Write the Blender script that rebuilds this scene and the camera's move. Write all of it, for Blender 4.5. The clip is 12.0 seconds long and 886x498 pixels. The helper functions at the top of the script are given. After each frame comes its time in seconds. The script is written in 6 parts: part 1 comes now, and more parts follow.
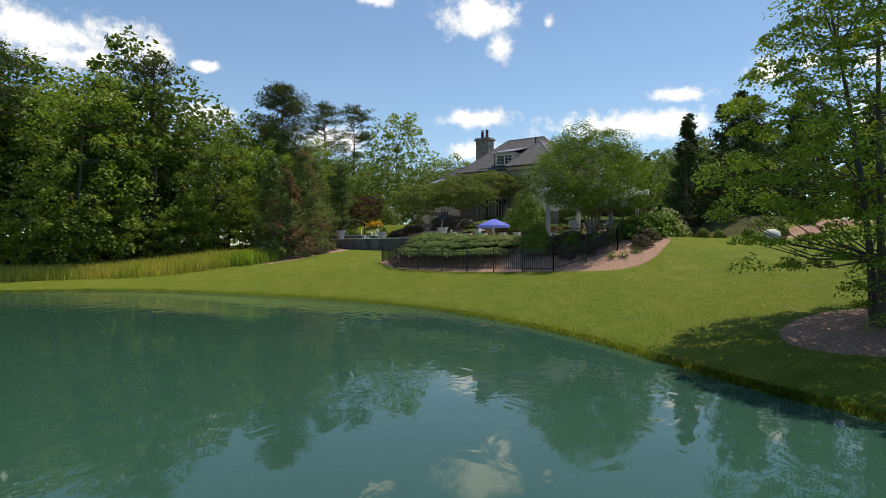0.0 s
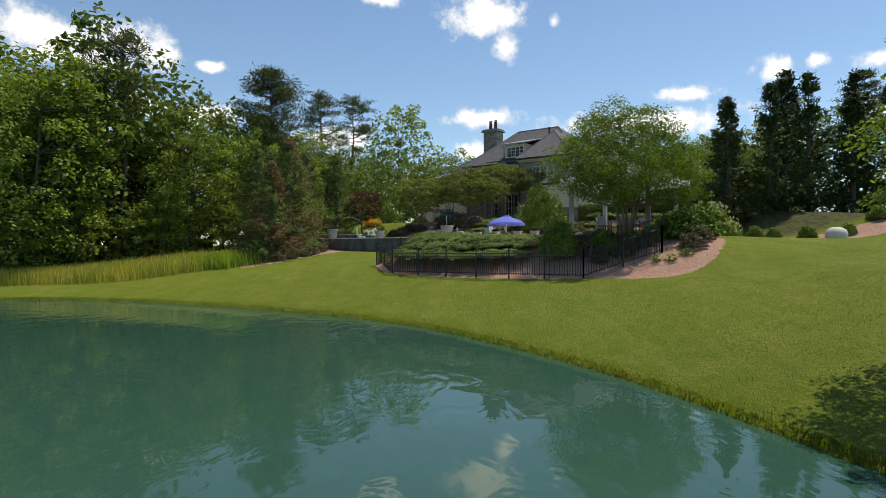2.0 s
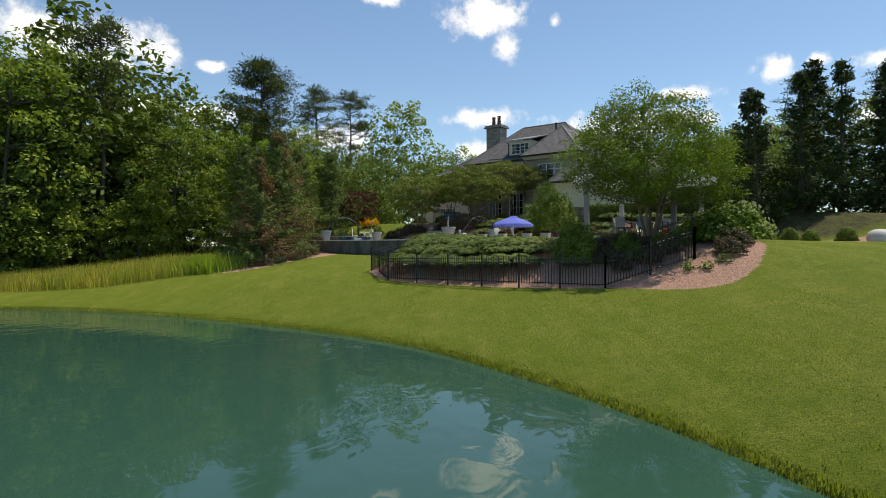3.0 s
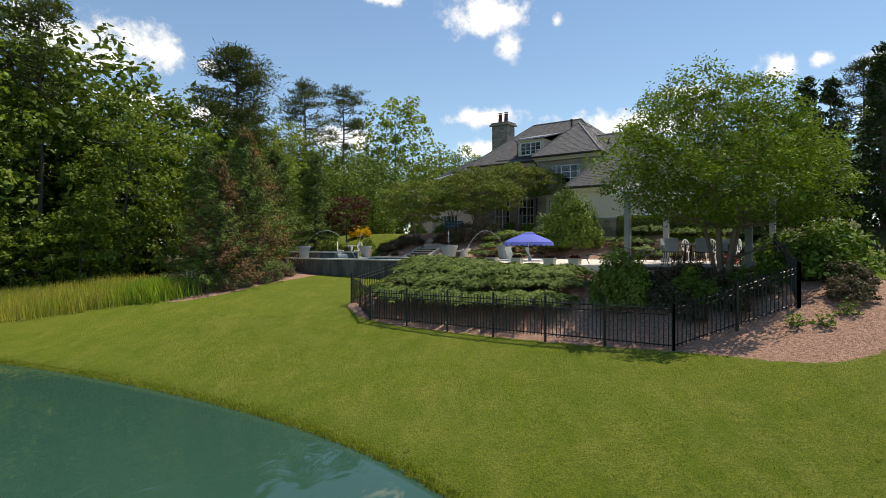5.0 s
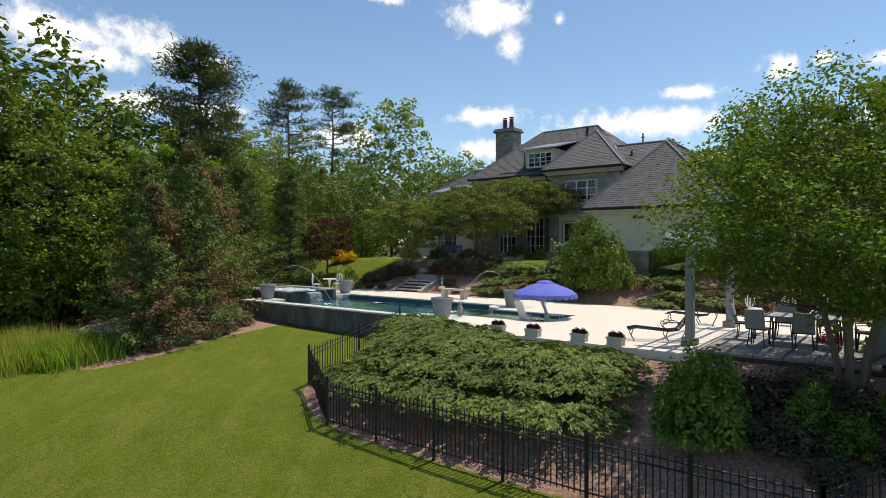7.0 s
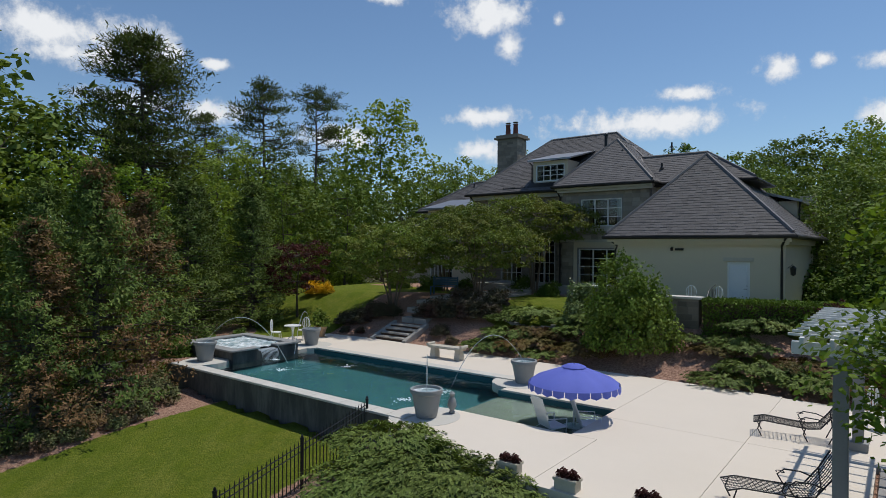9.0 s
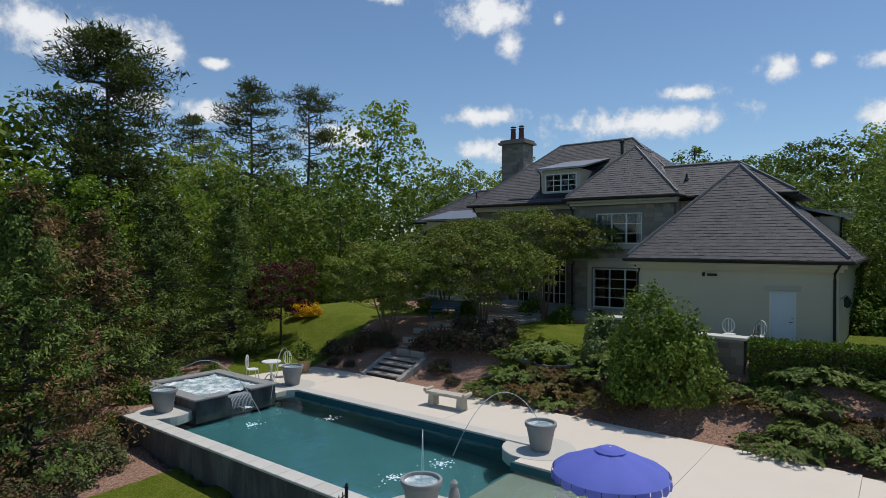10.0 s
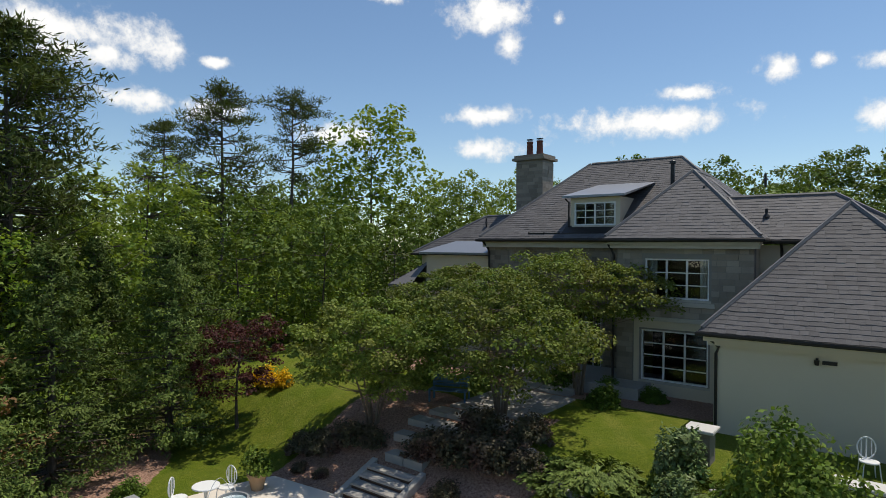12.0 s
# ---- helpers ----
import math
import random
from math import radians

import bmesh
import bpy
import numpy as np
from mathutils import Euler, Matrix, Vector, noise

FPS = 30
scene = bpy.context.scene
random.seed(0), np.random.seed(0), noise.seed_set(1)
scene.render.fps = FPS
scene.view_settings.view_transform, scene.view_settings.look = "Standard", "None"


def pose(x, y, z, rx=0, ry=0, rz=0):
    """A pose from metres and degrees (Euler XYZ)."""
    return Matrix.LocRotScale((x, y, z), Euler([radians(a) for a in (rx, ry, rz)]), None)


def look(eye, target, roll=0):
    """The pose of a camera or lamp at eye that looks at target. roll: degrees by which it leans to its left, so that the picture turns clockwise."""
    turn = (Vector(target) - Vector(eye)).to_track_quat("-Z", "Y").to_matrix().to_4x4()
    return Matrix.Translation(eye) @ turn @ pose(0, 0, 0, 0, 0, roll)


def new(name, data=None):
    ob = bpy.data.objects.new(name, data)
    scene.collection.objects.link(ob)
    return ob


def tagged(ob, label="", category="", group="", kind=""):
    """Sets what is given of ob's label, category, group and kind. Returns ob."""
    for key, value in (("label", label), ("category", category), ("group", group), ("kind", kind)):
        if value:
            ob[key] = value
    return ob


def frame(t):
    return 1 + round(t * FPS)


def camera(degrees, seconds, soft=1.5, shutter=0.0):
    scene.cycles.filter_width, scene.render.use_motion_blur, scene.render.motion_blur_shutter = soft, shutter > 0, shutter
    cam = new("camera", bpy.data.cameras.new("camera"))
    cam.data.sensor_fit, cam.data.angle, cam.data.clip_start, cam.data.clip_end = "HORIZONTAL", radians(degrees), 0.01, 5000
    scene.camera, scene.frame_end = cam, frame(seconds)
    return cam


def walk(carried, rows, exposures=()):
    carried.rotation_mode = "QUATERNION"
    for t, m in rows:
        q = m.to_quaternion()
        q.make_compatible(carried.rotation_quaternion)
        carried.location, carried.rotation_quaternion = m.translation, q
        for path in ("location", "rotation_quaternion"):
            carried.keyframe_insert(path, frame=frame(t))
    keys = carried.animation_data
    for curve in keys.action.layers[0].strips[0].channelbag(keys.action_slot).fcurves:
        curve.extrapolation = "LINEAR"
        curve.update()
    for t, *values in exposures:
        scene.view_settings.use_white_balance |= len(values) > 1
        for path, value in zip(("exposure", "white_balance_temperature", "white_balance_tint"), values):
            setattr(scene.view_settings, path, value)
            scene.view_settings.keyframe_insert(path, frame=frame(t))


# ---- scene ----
cam = camera(73.3, 12.0, soft=0.7)
METRES, EYE, TILT, LEAN, TURN = 38.4, 2.3, 0.0, 0.0, 0.0
ROWS = [
    (0.0, 0.0, 0.0, 0.0, -0.0, 0.0, -0.0),
    (0.5, 0.0004, 0.0339, 0.0005, -0.17, -0.02, -0.01),
    (1.0, 0.0002, 0.0685, 0.0013, -0.25, -0.03, 0.01),
    (1.5, 0.0003, 0.1053, 0.0022, 0.46, -0.05, -0.0),
    (2.0, 0.001, 0.1428, 0.0022, 0.51, -0.02, 0.0),
    (2.5, 0.0006, 0.1812, 0.0036, 0.54, -0.03, -0.03),
    (3.0, -0.0007, 0.2203, 0.0075, 0.56, -0.04, -0.03),
    (5.0, 0.0009, 0.3848, 0.0361, 0.75, -0.09, -0.08),
    (5.5, 0.0025, 0.4257, 0.0471, 0.79, -0.12, -0.1),
    (6.0, 0.0043, 0.4659, 0.0584, 0.83, -0.15, -0.12),
    (6.5, 0.0061, 0.5057, 0.0717, 0.81, -0.18, -0.17),
    (7.0, 0.0081, 0.5457, 0.0857, 0.91, -0.2, -0.2),
    (9.0, 0.0141, 0.7114, 0.1298, 0.78, -0.16, -0.3),
    (9.5, 0.0137, 0.7537, 0.142, 0.79, -0.21, -0.32),
    (10.0, 0.013, 0.7954, 0.1554, 0.79, -0.21, -0.33),
    (10.5, 0.0126, 0.838, 0.1685, 0.8, -0.21, -0.35),
    (11.0, 0.011, 0.8813, 0.1824, 0.79, -0.21, -0.4),
    (11.5, 0.0083, 0.9256, 0.1964, 0.78, -0.26, -0.4),
    (12.0, 0.0053, 0.9711, 0.2104, 0.75, -0.27, -0.44),
]
walk(cam, [(t, pose(0, 0, EYE, TILT, LEAN, TURN) @ pose(METRES * x, METRES * y, METRES * z, 90 + pitch, roll, yaw)) for t, x, y, z, yaw, pitch, roll in ROWS],
     exposures=[(0.0, 0.12, 7250, 10), (3.0, 0.14, 7300, 10), (5.0, 0.2, 7450, 10), (7.0, 0.14, 7200, 10), (8.8, -0.44, 6550, 10), (10.0, -0.44, 6550, 10), (12.0, -0.16, 6950, 10)])

# ---- world, sun, exposure ----
SUN_DIR = Vector((0.34, 0.20, 1.0)).normalized()


def node(tree, kind, x=0, **inputs):
    n = tree.nodes.new(kind)
    n.location = (x, 0)
    for key, value in inputs.items():
        n.inputs[key.replace("_", " ")].default_value = value
    return n


def calc(tree, op, a, b=None, c=None):
    n = tree.nodes.new("ShaderNodeMath")
    n.operation = op
    for k, v in enumerate((a, b, c)):
        if v is None:
            continue
        if isinstance(v, (int, float)):
            n.inputs[k].default_value = v
        else:
            tree.links.new(v, n.inputs[k])
    return n.outputs[0]


# clouds: azimuth and elevation in degrees, half width, half height
CLOUDS = [
    (-34.5, 16.8, 6.5, 2.5), (-27.4, 16.8, 4.2, 2.2), (-32.0, 15.3, 6.5, 1.4), (-40.0, 20.5, 5.0, 1.6),
    (3.6, 21.4, 5.2, 2.3), (5.4, 18.7, 1.7, 1.7), (10.1, 20.6, 0.8, 0.9), (3.2, 12.4, 4.6, 1.15),
    (17.5, 11.2, 10.0, 1.8), (21.4, 13.5, 3.6, 0.85), (28.6, 14.9, 2.1, 1.6), (31.6, 15.0, 1.1, 0.8), (36.0, 14.6, 2.8, 1.0),
    (36.8, 10.4, 3.5, 1.7), (-21.8, 15.9, 1.6, 0.6), (-28.6, 12.2, 4.2, 1.2), (-11.0, 10.3, 5.0, 1.6), (-22.0, 11.8, 3.5, 1.2),
    (-6.5, 22.6, 2.4, 0.8), (3.2, 9.2, 3.8, 1.2), (-55.0, 24.0, 8.0, 3.0), (60.0, 22.0, 9.0, 3.0), (10.0, 45.0, 9.0, 4.0), (-30.0, 50.0, 8.0, 4.0),
]
world = bpy.data.worlds.new("sky")
scene.world = world
world.use_nodes = True
wt = world.node_tree
wt.nodes.clear()
sky = wt.nodes.new("ShaderNodeTexSky")
sky.sky_type, sky.sun_disc = "NISHITA", False
sky.sun_elevation = math.asin(SUN_DIR.z)
sky.sun_rotation = math.atan2(SUN_DIR.x, SUN_DIR.y)
sky.air_density, sky.dust_density, sky.ozone_density = 1.0, 0.1, 1.5
coord = wt.nodes.new("ShaderNodeTexCoord")
sep = wt.nodes.new("ShaderNodeSeparateXYZ")
wt.links.new(coord.outputs["Generated"], sep.inputs[0])
az = calc(wt, "MULTIPLY", calc(wt, "ARCTAN2", sep.outputs[0], sep.outputs[1]), 57.2958)
el = calc(wt, "MULTIPLY", calc(wt, "ARCSINE", sep.outputs[2]), 57.2958)
best = None
for a0, e0, ra, re in CLOUDS:
    p = calc(wt, "MULTIPLY", calc(wt, "SUBTRACT", az, a0), 1 / ra)
    q = calc(wt, "MULTIPLY", calc(wt, "SUBTRACT", el, e0), 1 / re)
    r = calc(wt, "SQRT", calc(wt, "ADD", calc(wt, "MULTIPLY", p, p), calc(wt, "MULTIPLY", q, q)))
    f = calc(wt, "SUBTRACT", 1.0, r)
    best = f if best is None else calc(wt, "MAXIMUM", best, f)
puff = node(wt, "ShaderNodeTexNoise", Scale=30.0, Detail=9.0, Roughness=0.62)
wt.links.new(coord.outputs["Generated"], puff.inputs["Vector"])
wisp = calc(wt, "MULTIPLY", calc(wt, "SUBTRACT", puff.outputs[0], 0.5), 2.2)
cover = calc(wt, "ADD", calc(wt, "MAXIMUM", best, -1.0), wisp)
mask = node(wt, "ShaderNodeMapRange", From_Min=0.0, From_Max=0.85)
mask.interpolation_type = "SMOOTHSTEP"
wt.links.new(cover, mask.inputs["Value"])
shade = node(wt, "ShaderNodeMapRange", From_Min=0.0, From_Max=0.8, To_Min=0.8, To_Max=1.0)
wt.links.new(cover, shade.inputs["Value"])
bg_sky = node(wt, "ShaderNodeBackground", Strength=0.1)
clear = wt.nodes.new("ShaderNodeVectorMath")
clear.operation = "MULTIPLY"
clear.inputs[1].default_value = (1.12, 1.28, 1.4)
wt.links.new(sky.outputs[0], clear.inputs[0])
wt.links.new(clear.outputs[0], bg_sky.inputs[0])
bg_cloud = node(wt, "ShaderNodeBackground", Color=(0.93, 0.96, 1.0, 1))
wt.links.new(calc(wt, "MULTIPLY", shade.outputs[0], 1.2), bg_cloud.inputs["Strength"])
mix = wt.nodes.new("ShaderNodeMixShader")
wt.links.new(mask.outputs[0], mix.inputs[0])
wt.links.new(bg_sky.outputs[0], mix.inputs[1])
wt.links.new(bg_cloud.outputs[0], mix.inputs[2])
wout = wt.nodes.new("ShaderNodeOutputWorld")
wt.links.new(mix.outputs[0], wout.inputs[0])

sun = new("sun", bpy.data.lights.new("sun", "SUN"))
sun.data.energy, sun.data.angle, sun.data.color = 4.0, radians(0.55), (1.0, 0.955, 0.88)
sun.matrix_world = look(SUN_DIR * 80, (0, 0, 0))


# ---- materials ----
def material(name, base, rough=0.7, metal=0.0, vary=0.18, scale=3.0, fine=40.0, bump=0.15, depth=0.02, island=0.0, obj=0.0, tint=None, translucent=0.0, spec=0.5, transmission=0.0, ior=1.45, coat=0.0, stretch=(1, 1, 1)):
    """Two scales of noise vary the base colour and a fine one gives relief."""
    m = bpy.data.materials.new(name)
    m.use_nodes = True
    t = m.node_tree
    bsdf = t.nodes["Principled BSDF"]
    bsdf.inputs["Roughness"].default_value, bsdf.inputs["Metallic"].default_value = rough, metal
    bsdf.inputs["Specular IOR Level"].default_value, bsdf.inputs["IOR"].default_value = spec, ior
    bsdf.inputs["Transmission Weight"].default_value = transmission
    bsdf.inputs["Coat Weight"].default_value = coat
    co = t.nodes.new("ShaderNodeTexCoord")
    mp = node(t, "ShaderNodeMapping", Scale=stretch)
    t.links.new(co.outputs["Object"], mp.inputs[0])
    big = node(t, "ShaderNodeTexNoise", Scale=scale, Detail=5.0, Roughness=0.6)
    small = node(t, "ShaderNodeTexNoise", Scale=fine, Detail=4.0, Roughness=0.65)
    for n in (big, small):
        t.links.new(mp.outputs[0], n.inputs["Vector"])
    v = calc(t, "ADD", calc(t, "MULTIPLY", calc(t, "SUBTRACT", big.outputs[0], 0.5), 2 * vary), calc(t, "MULTIPLY", calc(t, "SUBTRACT", small.outputs[0], 0.5), 1.4 * vary))
    if island:
        geo = t.nodes.new("ShaderNodeNewGeometry")
        v = calc(t, "ADD", v, calc(t, "MULTIPLY", calc(t, "SUBTRACT", geo.outputs["Random Per Island"], 0.5), 2 * island))
    if obj:
        info = t.nodes.new("ShaderNodeObjectInfo")
        v = calc(t, "ADD", v, calc(t, "MULTIPLY", calc(t, "SUBTRACT", info.outputs["Random"], 0.5), 2 * obj))
    v = calc(t, "ADD", v, 1.0)
    if tint:
        mixer = t.nodes.new("ShaderNodeMix")
        mixer.data_type = "RGBA"
        mixer.inputs["A"].default_value, mixer.inputs["B"].default_value = (*base, 1), (*tint, 1)
        ramp = node(t, "ShaderNodeMapRange", From_Min=0.42, From_Max=0.62)
        t.links.new(big.outputs[0], ramp.inputs["Value"])
        t.links.new(ramp.outputs[0], mixer.inputs["Factor"])
        colour = mixer.outputs["Result"]
    else:
        rgb = t.nodes.new("ShaderNodeRGB")
        rgb.outputs[0].default_value = (*base, 1)
        colour = rgb.outputs[0]
    mul = t.nodes.new("ShaderNodeVectorMath")
    mul.operation = "SCALE"
    t.links.new(colour, mul.inputs[0])
    t.links.new(v, mul.inputs["Scale"])
    t.links.new(mul.outputs[0], bsdf.inputs["Base Color"])
    if bump:
        bp = node(t, "ShaderNodeBump", Strength=bump, Distance=depth)
        t.links.new(small.outputs[0], bp.inputs["Height"])
        t.links.new(bp.outputs[0], bsdf.inputs["Normal"])
    if translucent:
        tr = t.nodes.new("ShaderNodeBsdfTranslucent")
        warm = t.nodes.new("ShaderNodeVectorMath")
        warm.operation = "MULTIPLY"
        warm.inputs[1].default_value = (1.25, 1.25, 0.55)
        t.links.new(mul.outputs[0], warm.inputs[0])
        t.links.new(warm.outputs[0], tr.inputs[0])
        ms = node(t, "ShaderNodeMixShader", Fac=translucent)
        t.links.new(bsdf.outputs[0], ms.inputs[1])
        t.links.new(tr.outputs[0], ms.inputs[2])
        t.links.new(ms.outputs[0], t.nodes["Material Output"].inputs[0])
    return m


def leaf_material(name, base, tint=None, vary=0.25, translucent=0.3, obj=0.18, rough=0.55):
    return material(name, base, rough, vary=vary, scale=0.5, fine=6.0, bump=0, island=0.35, obj=obj, tint=tint, translucent=translucent, spec=0.12)


M_WOOD_LEAF = leaf_material("woodland_leaf", (0.219, 0.281, 0.048), (0.133, 0.198, 0.042), translucent=0.36)
# darker leaf colour: the far trees' shaded sides are painted into it
M_FAR_LEAF_SHADE = leaf_material("far_leaf_painted_shade", (0.150, 0.205, 0.042), (0.100, 0.150, 0.035), translucent=0.2)
M_BRIGHT_LEAF = leaf_material("bright_leaf", (0.241, 0.339, 0.054), (0.160, 0.249, 0.045), translucent=0.42)
M_PINE = leaf_material("pine_needle", (0.086, 0.109, 0.028), (0.062, 0.081, 0.024), translucent=0.15)
M_CEDAR = leaf_material("cedar_spray", (0.140, 0.188, 0.043), (0.072, 0.112, 0.029), translucent=0.14)
M_BROWN = leaf_material("browned_spray", (0.216, 0.125, 0.059), (0.140, 0.092, 0.043), translucent=0.15)
M_CYPRESS = leaf_material("cypress_spray", (0.046, 0.072, 0.020), (0.034, 0.055, 0.017), translucent=0.12)
M_JUNIPER = leaf_material("juniper_spray", (0.161, 0.210, 0.050), (0.103, 0.147, 0.036), translucent=0.12)
M_JUNIPER_DRY = leaf_material("dry_juniper_spray", (0.122, 0.102, 0.030), (0.129, 0.061, 0.025), translucent=0.12)
M_MYRTLE = leaf_material("myrtle_leaf", (0.145, 0.204, 0.039), (0.177, 0.188, 0.048), translucent=0.26)
M_BIRCH = leaf_material("birch_leaf", (0.208, 0.289, 0.039), (0.146, 0.210, 0.033))
M_ELM = leaf_material("elm_leaf", (0.157, 0.232, 0.029), (0.109, 0.175, 0.024), translucent=0.3)
M_PURPLE = leaf_material("purple_leaf", (0.082, 0.028, 0.026), (0.052, 0.022, 0.021))
M_SHRUB = leaf_material("shrub_leaf", (0.139, 0.214, 0.033), (0.209, 0.272, 0.053), translucent=0.2)
M_HEDGE = leaf_material("hedge_leaf", (0.086, 0.146, 0.023), (0.115, 0.178, 0.025), translucent=0.15)
M_YELLOW = leaf_material("yellow_flower", (0.75, 0.48, 0.02), (0.45, 0.30, 0.03))
M_WHITEFL = leaf_material("white_flower", (0.42, 0.42, 0.32))
M_REDFL = leaf_material("red_flower", (0.4, 0.06, 0.05))
M_REED = leaf_material("meadow_grass", (0.50, 0.47, 0.13), (0.34, 0.38, 0.09), translucent=0.55)
M_LAWNBLADE = leaf_material("lawn_blade", (0.148, 0.198, 0.018), (0.185, 0.22, 0.03), translucent=0.5)
M_BARK = material("bark", (0.085, 0.07, 0.055), 0.9, vary=0.3, scale=4, fine=30, bump=0.6, depth=0.03, stretch=(1, 1, 0.3))
M_PALEBARK = material("smooth_bark", (0.19, 0.14, 0.10), 0.8, vary=0.3, scale=5, fine=30, bump=0.3, stretch=(1, 1, 0.3))
M_STUCCO = material("cream_stucco", (0.62, 0.54, 0.40), 0.85, vary=0.06, scale=0.7, fine=60, bump=0.25, depth=0.01)
M_STONE = material("limestone_block", (0.27, 0.232, 0.185), 0.85, vary=0.24, scale=1.5, fine=30, bump=0.5, depth=0.02, obj=0.2, island=0.28)
M_MORTAR = material("mortar", (0.25, 0.235, 0.21), 0.95, vary=0.1, scale=2, fine=60, bump=0.4)
M_SLATE = material("roof_slate", (0.112, 0.106, 0.106), 0.72, vary=0.16, scale=1.3, fine=25, bump=0.3, depth=0.012, obj=0.16, island=0.16)
M_RIDGE = material("ridge_slate", (0.15, 0.145, 0.145), 0.65, vary=0.14, scale=3, fine=25, bump=0.3)
M_METALROOF = material("zinc_roof", (0.33, 0.34, 0.36), 0.42, 0.6, vary=0.06, scale=1.2, fine=20, bump=0.05)
M_DARKMETAL = material("black_metal", (0.014, 0.014, 0.015), 0.42, vary=0.2, scale=6, fine=60, bump=0.08, depth=0.003)
M_BRONZE = material("bronze_gutter", (0.03, 0.026, 0.022), 0.5, 0.4, vary=0.2, scale=5, fine=50, bump=0.05)
M_WHITE = material("white_paint", (0.78, 0.78, 0.75), 0.45, vary=0.04, scale=2, fine=50, bump=0.06, depth=0.004)
M_DOOR = material("painted_door", (0.72, 0.74, 0.76), 0.45, vary=0.04, scale=2, fine=50, bump=0.05, depth=0.004)
M_PANE = material("window_pane", (0.018, 0.021, 0.024), 0.05, vary=0.4, scale=0.8, fine=2.0, bump=0.03, depth=0.02, spec=0.8)
# the darkness of an unlit interior, put into the colour
M_DARKROOM = material("unlit_room_black", (0.022, 0.021, 0.02), 0.9, vary=0.3, scale=1.0, fine=8, bump=0.05)
M_CURTAIN = material("curtain", (0.45, 0.46, 0.44), 0.9, vary=0.1, scale=3, fine=60, bump=0.3)
M_DECK = material("pool_deck", (0.68, 0.61, 0.52), 0.8, vary=0.055, scale=0.45, fine=45, bump=0.22, depth=0.006)
M_COPING = material("pale_coping", (0.56, 0.54, 0.49), 0.7, vary=0.09, scale=1.5, fine=45, bump=0.2, depth=0.006, obj=0.05)
M_POOLWALL = material("dark_stained_wall", (0.072, 0.07, 0.068), 0.75, vary=0.4, scale=1.6, fine=20, bump=0.3, depth=0.01, tint=(0.13, 0.125, 0.115), stretch=(1.6, 1.6, 0.35))
M_BASIN = material("pool_plaster", (0.022, 0.105, 0.125), 0.6, vary=0.12, scale=0.8, fine=30, bump=0.1)
M_LEDGE = material("ledge_plaster", (0.19, 0.19, 0.16), 0.6, vary=0.2, scale=1.0, fine=18, bump=0.15)
M_PAVER = material("paver", (0.27, 0.26, 0.25), 0.8, vary=0.12, scale=2, fine=30, bump=0.3, depth=0.008, obj=0.12)
M_FLAG = material("flagstone", (0.36, 0.34, 0.31), 0.8, vary=0.14, scale=1.6, fine=25, bump=0.3, depth=0.01, obj=0.1)
M_POT = material("grey_planter", (0.27, 0.275, 0.27), 0.7, vary=0.12, scale=3, fine=35, bump=0.25, depth=0.006)
M_STONEFURN = material("cast_stone", (0.5, 0.46, 0.38), 0.8, vary=0.14, scale=4, fine=35, bump=0.35, depth=0.006)
M_TERRACOTTA = material("terracotta", (0.46, 0.30, 0.17), 0.75, vary=0.12, scale=5, fine=40, bump=0.15)
M_UMBRELLA = material("blue_canvas", (0.15, 0.19, 0.70), 0.8, vary=0.06, scale=3, fine=80, bump=0.1, depth=0.003, translucent=0.25)
M_CHIMPOT = material("clay_flue", (0.15, 0.055, 0.04), 0.7, vary=0.2, scale=5, fine=30, bump=0.2)
# real soil in beds and pots; on the garden steps it paints shade
M_SOIL_SHADE = material("mulch_soil_and_shade", (0.10, 0.06, 0.042), 0.95, vary=0.35, scale=2, fine=30, bump=0.8, depth=0.03)
M_TEALSEAT = material("blue_paint", (0.05, 0.13, 0.22), 0.5, vary=0.1, scale=3, fine=30, bump=0.1)
# pale cloth toned down to grey: the terrace's shade is in the colour
M_CUSHION = material("pale_sling_shade_toned", (0.3, 0.3, 0.3), 0.8, vary=0.06, scale=4, fine=80, bump=0.15)


def water_material(name, base, rough, ripple, height, scale2, spec=0.5, transmission=0.0):
    m = bpy.data.materials.new(name)
    m.use_nodes = True
    t = m.node_tree
    b = t.nodes["Principled BSDF"]
    b.inputs["Base Color"].default_value = (*base, 1)
    b.inputs["Roughness"].default_value, b.inputs["IOR"].default_value = rough, 1.333
    b.inputs["Specular IOR Level"].default_value = spec
    b.inputs["Transmission Weight"].default_value = transmission
    co = t.nodes.new("ShaderNodeTexCoord")
    mp = node(t, "ShaderNodeMapping", Scale=(1.0, 0.55, 1.0), Rotation=(0, 0, radians(-20)))
    t.links.new(co.outputs["Object"], mp.inputs[0])
    n1 = node(t, "ShaderNodeTexNoise", Scale=ripple, Detail=2.5, Roughness=0.45, Distortion=0.8)
    n2 = node(t, "ShaderNodeTexNoise", Scale=scale2, Detail=2.0, Roughness=0.5)
    for n in (n1, n2):
        t.links.new(mp.outputs[0], n.inputs["Vector"])
    calm = calc(t, "MULTIPLY", n1.outputs[0], calc(t, "POWER", n2.outputs[0], 2.0))
    bp = node(t, "ShaderNodeBump", Strength=1.0, Distance=height)
    t.links.new(calm, bp.inputs["Height"])
    t.links.new(bp.outputs[0], b.inputs["Normal"])
    return m


M_POND = water_material("pond_water", (0.027, 0.076, 0.052), 0.03, 1.5, 0.05, 0.12)
M_POOLWATER = water_material("pool_water", (0.55, 0.9, 0.92), 0.0, 2.2, 0.06, 0.5, transmission=1.0)
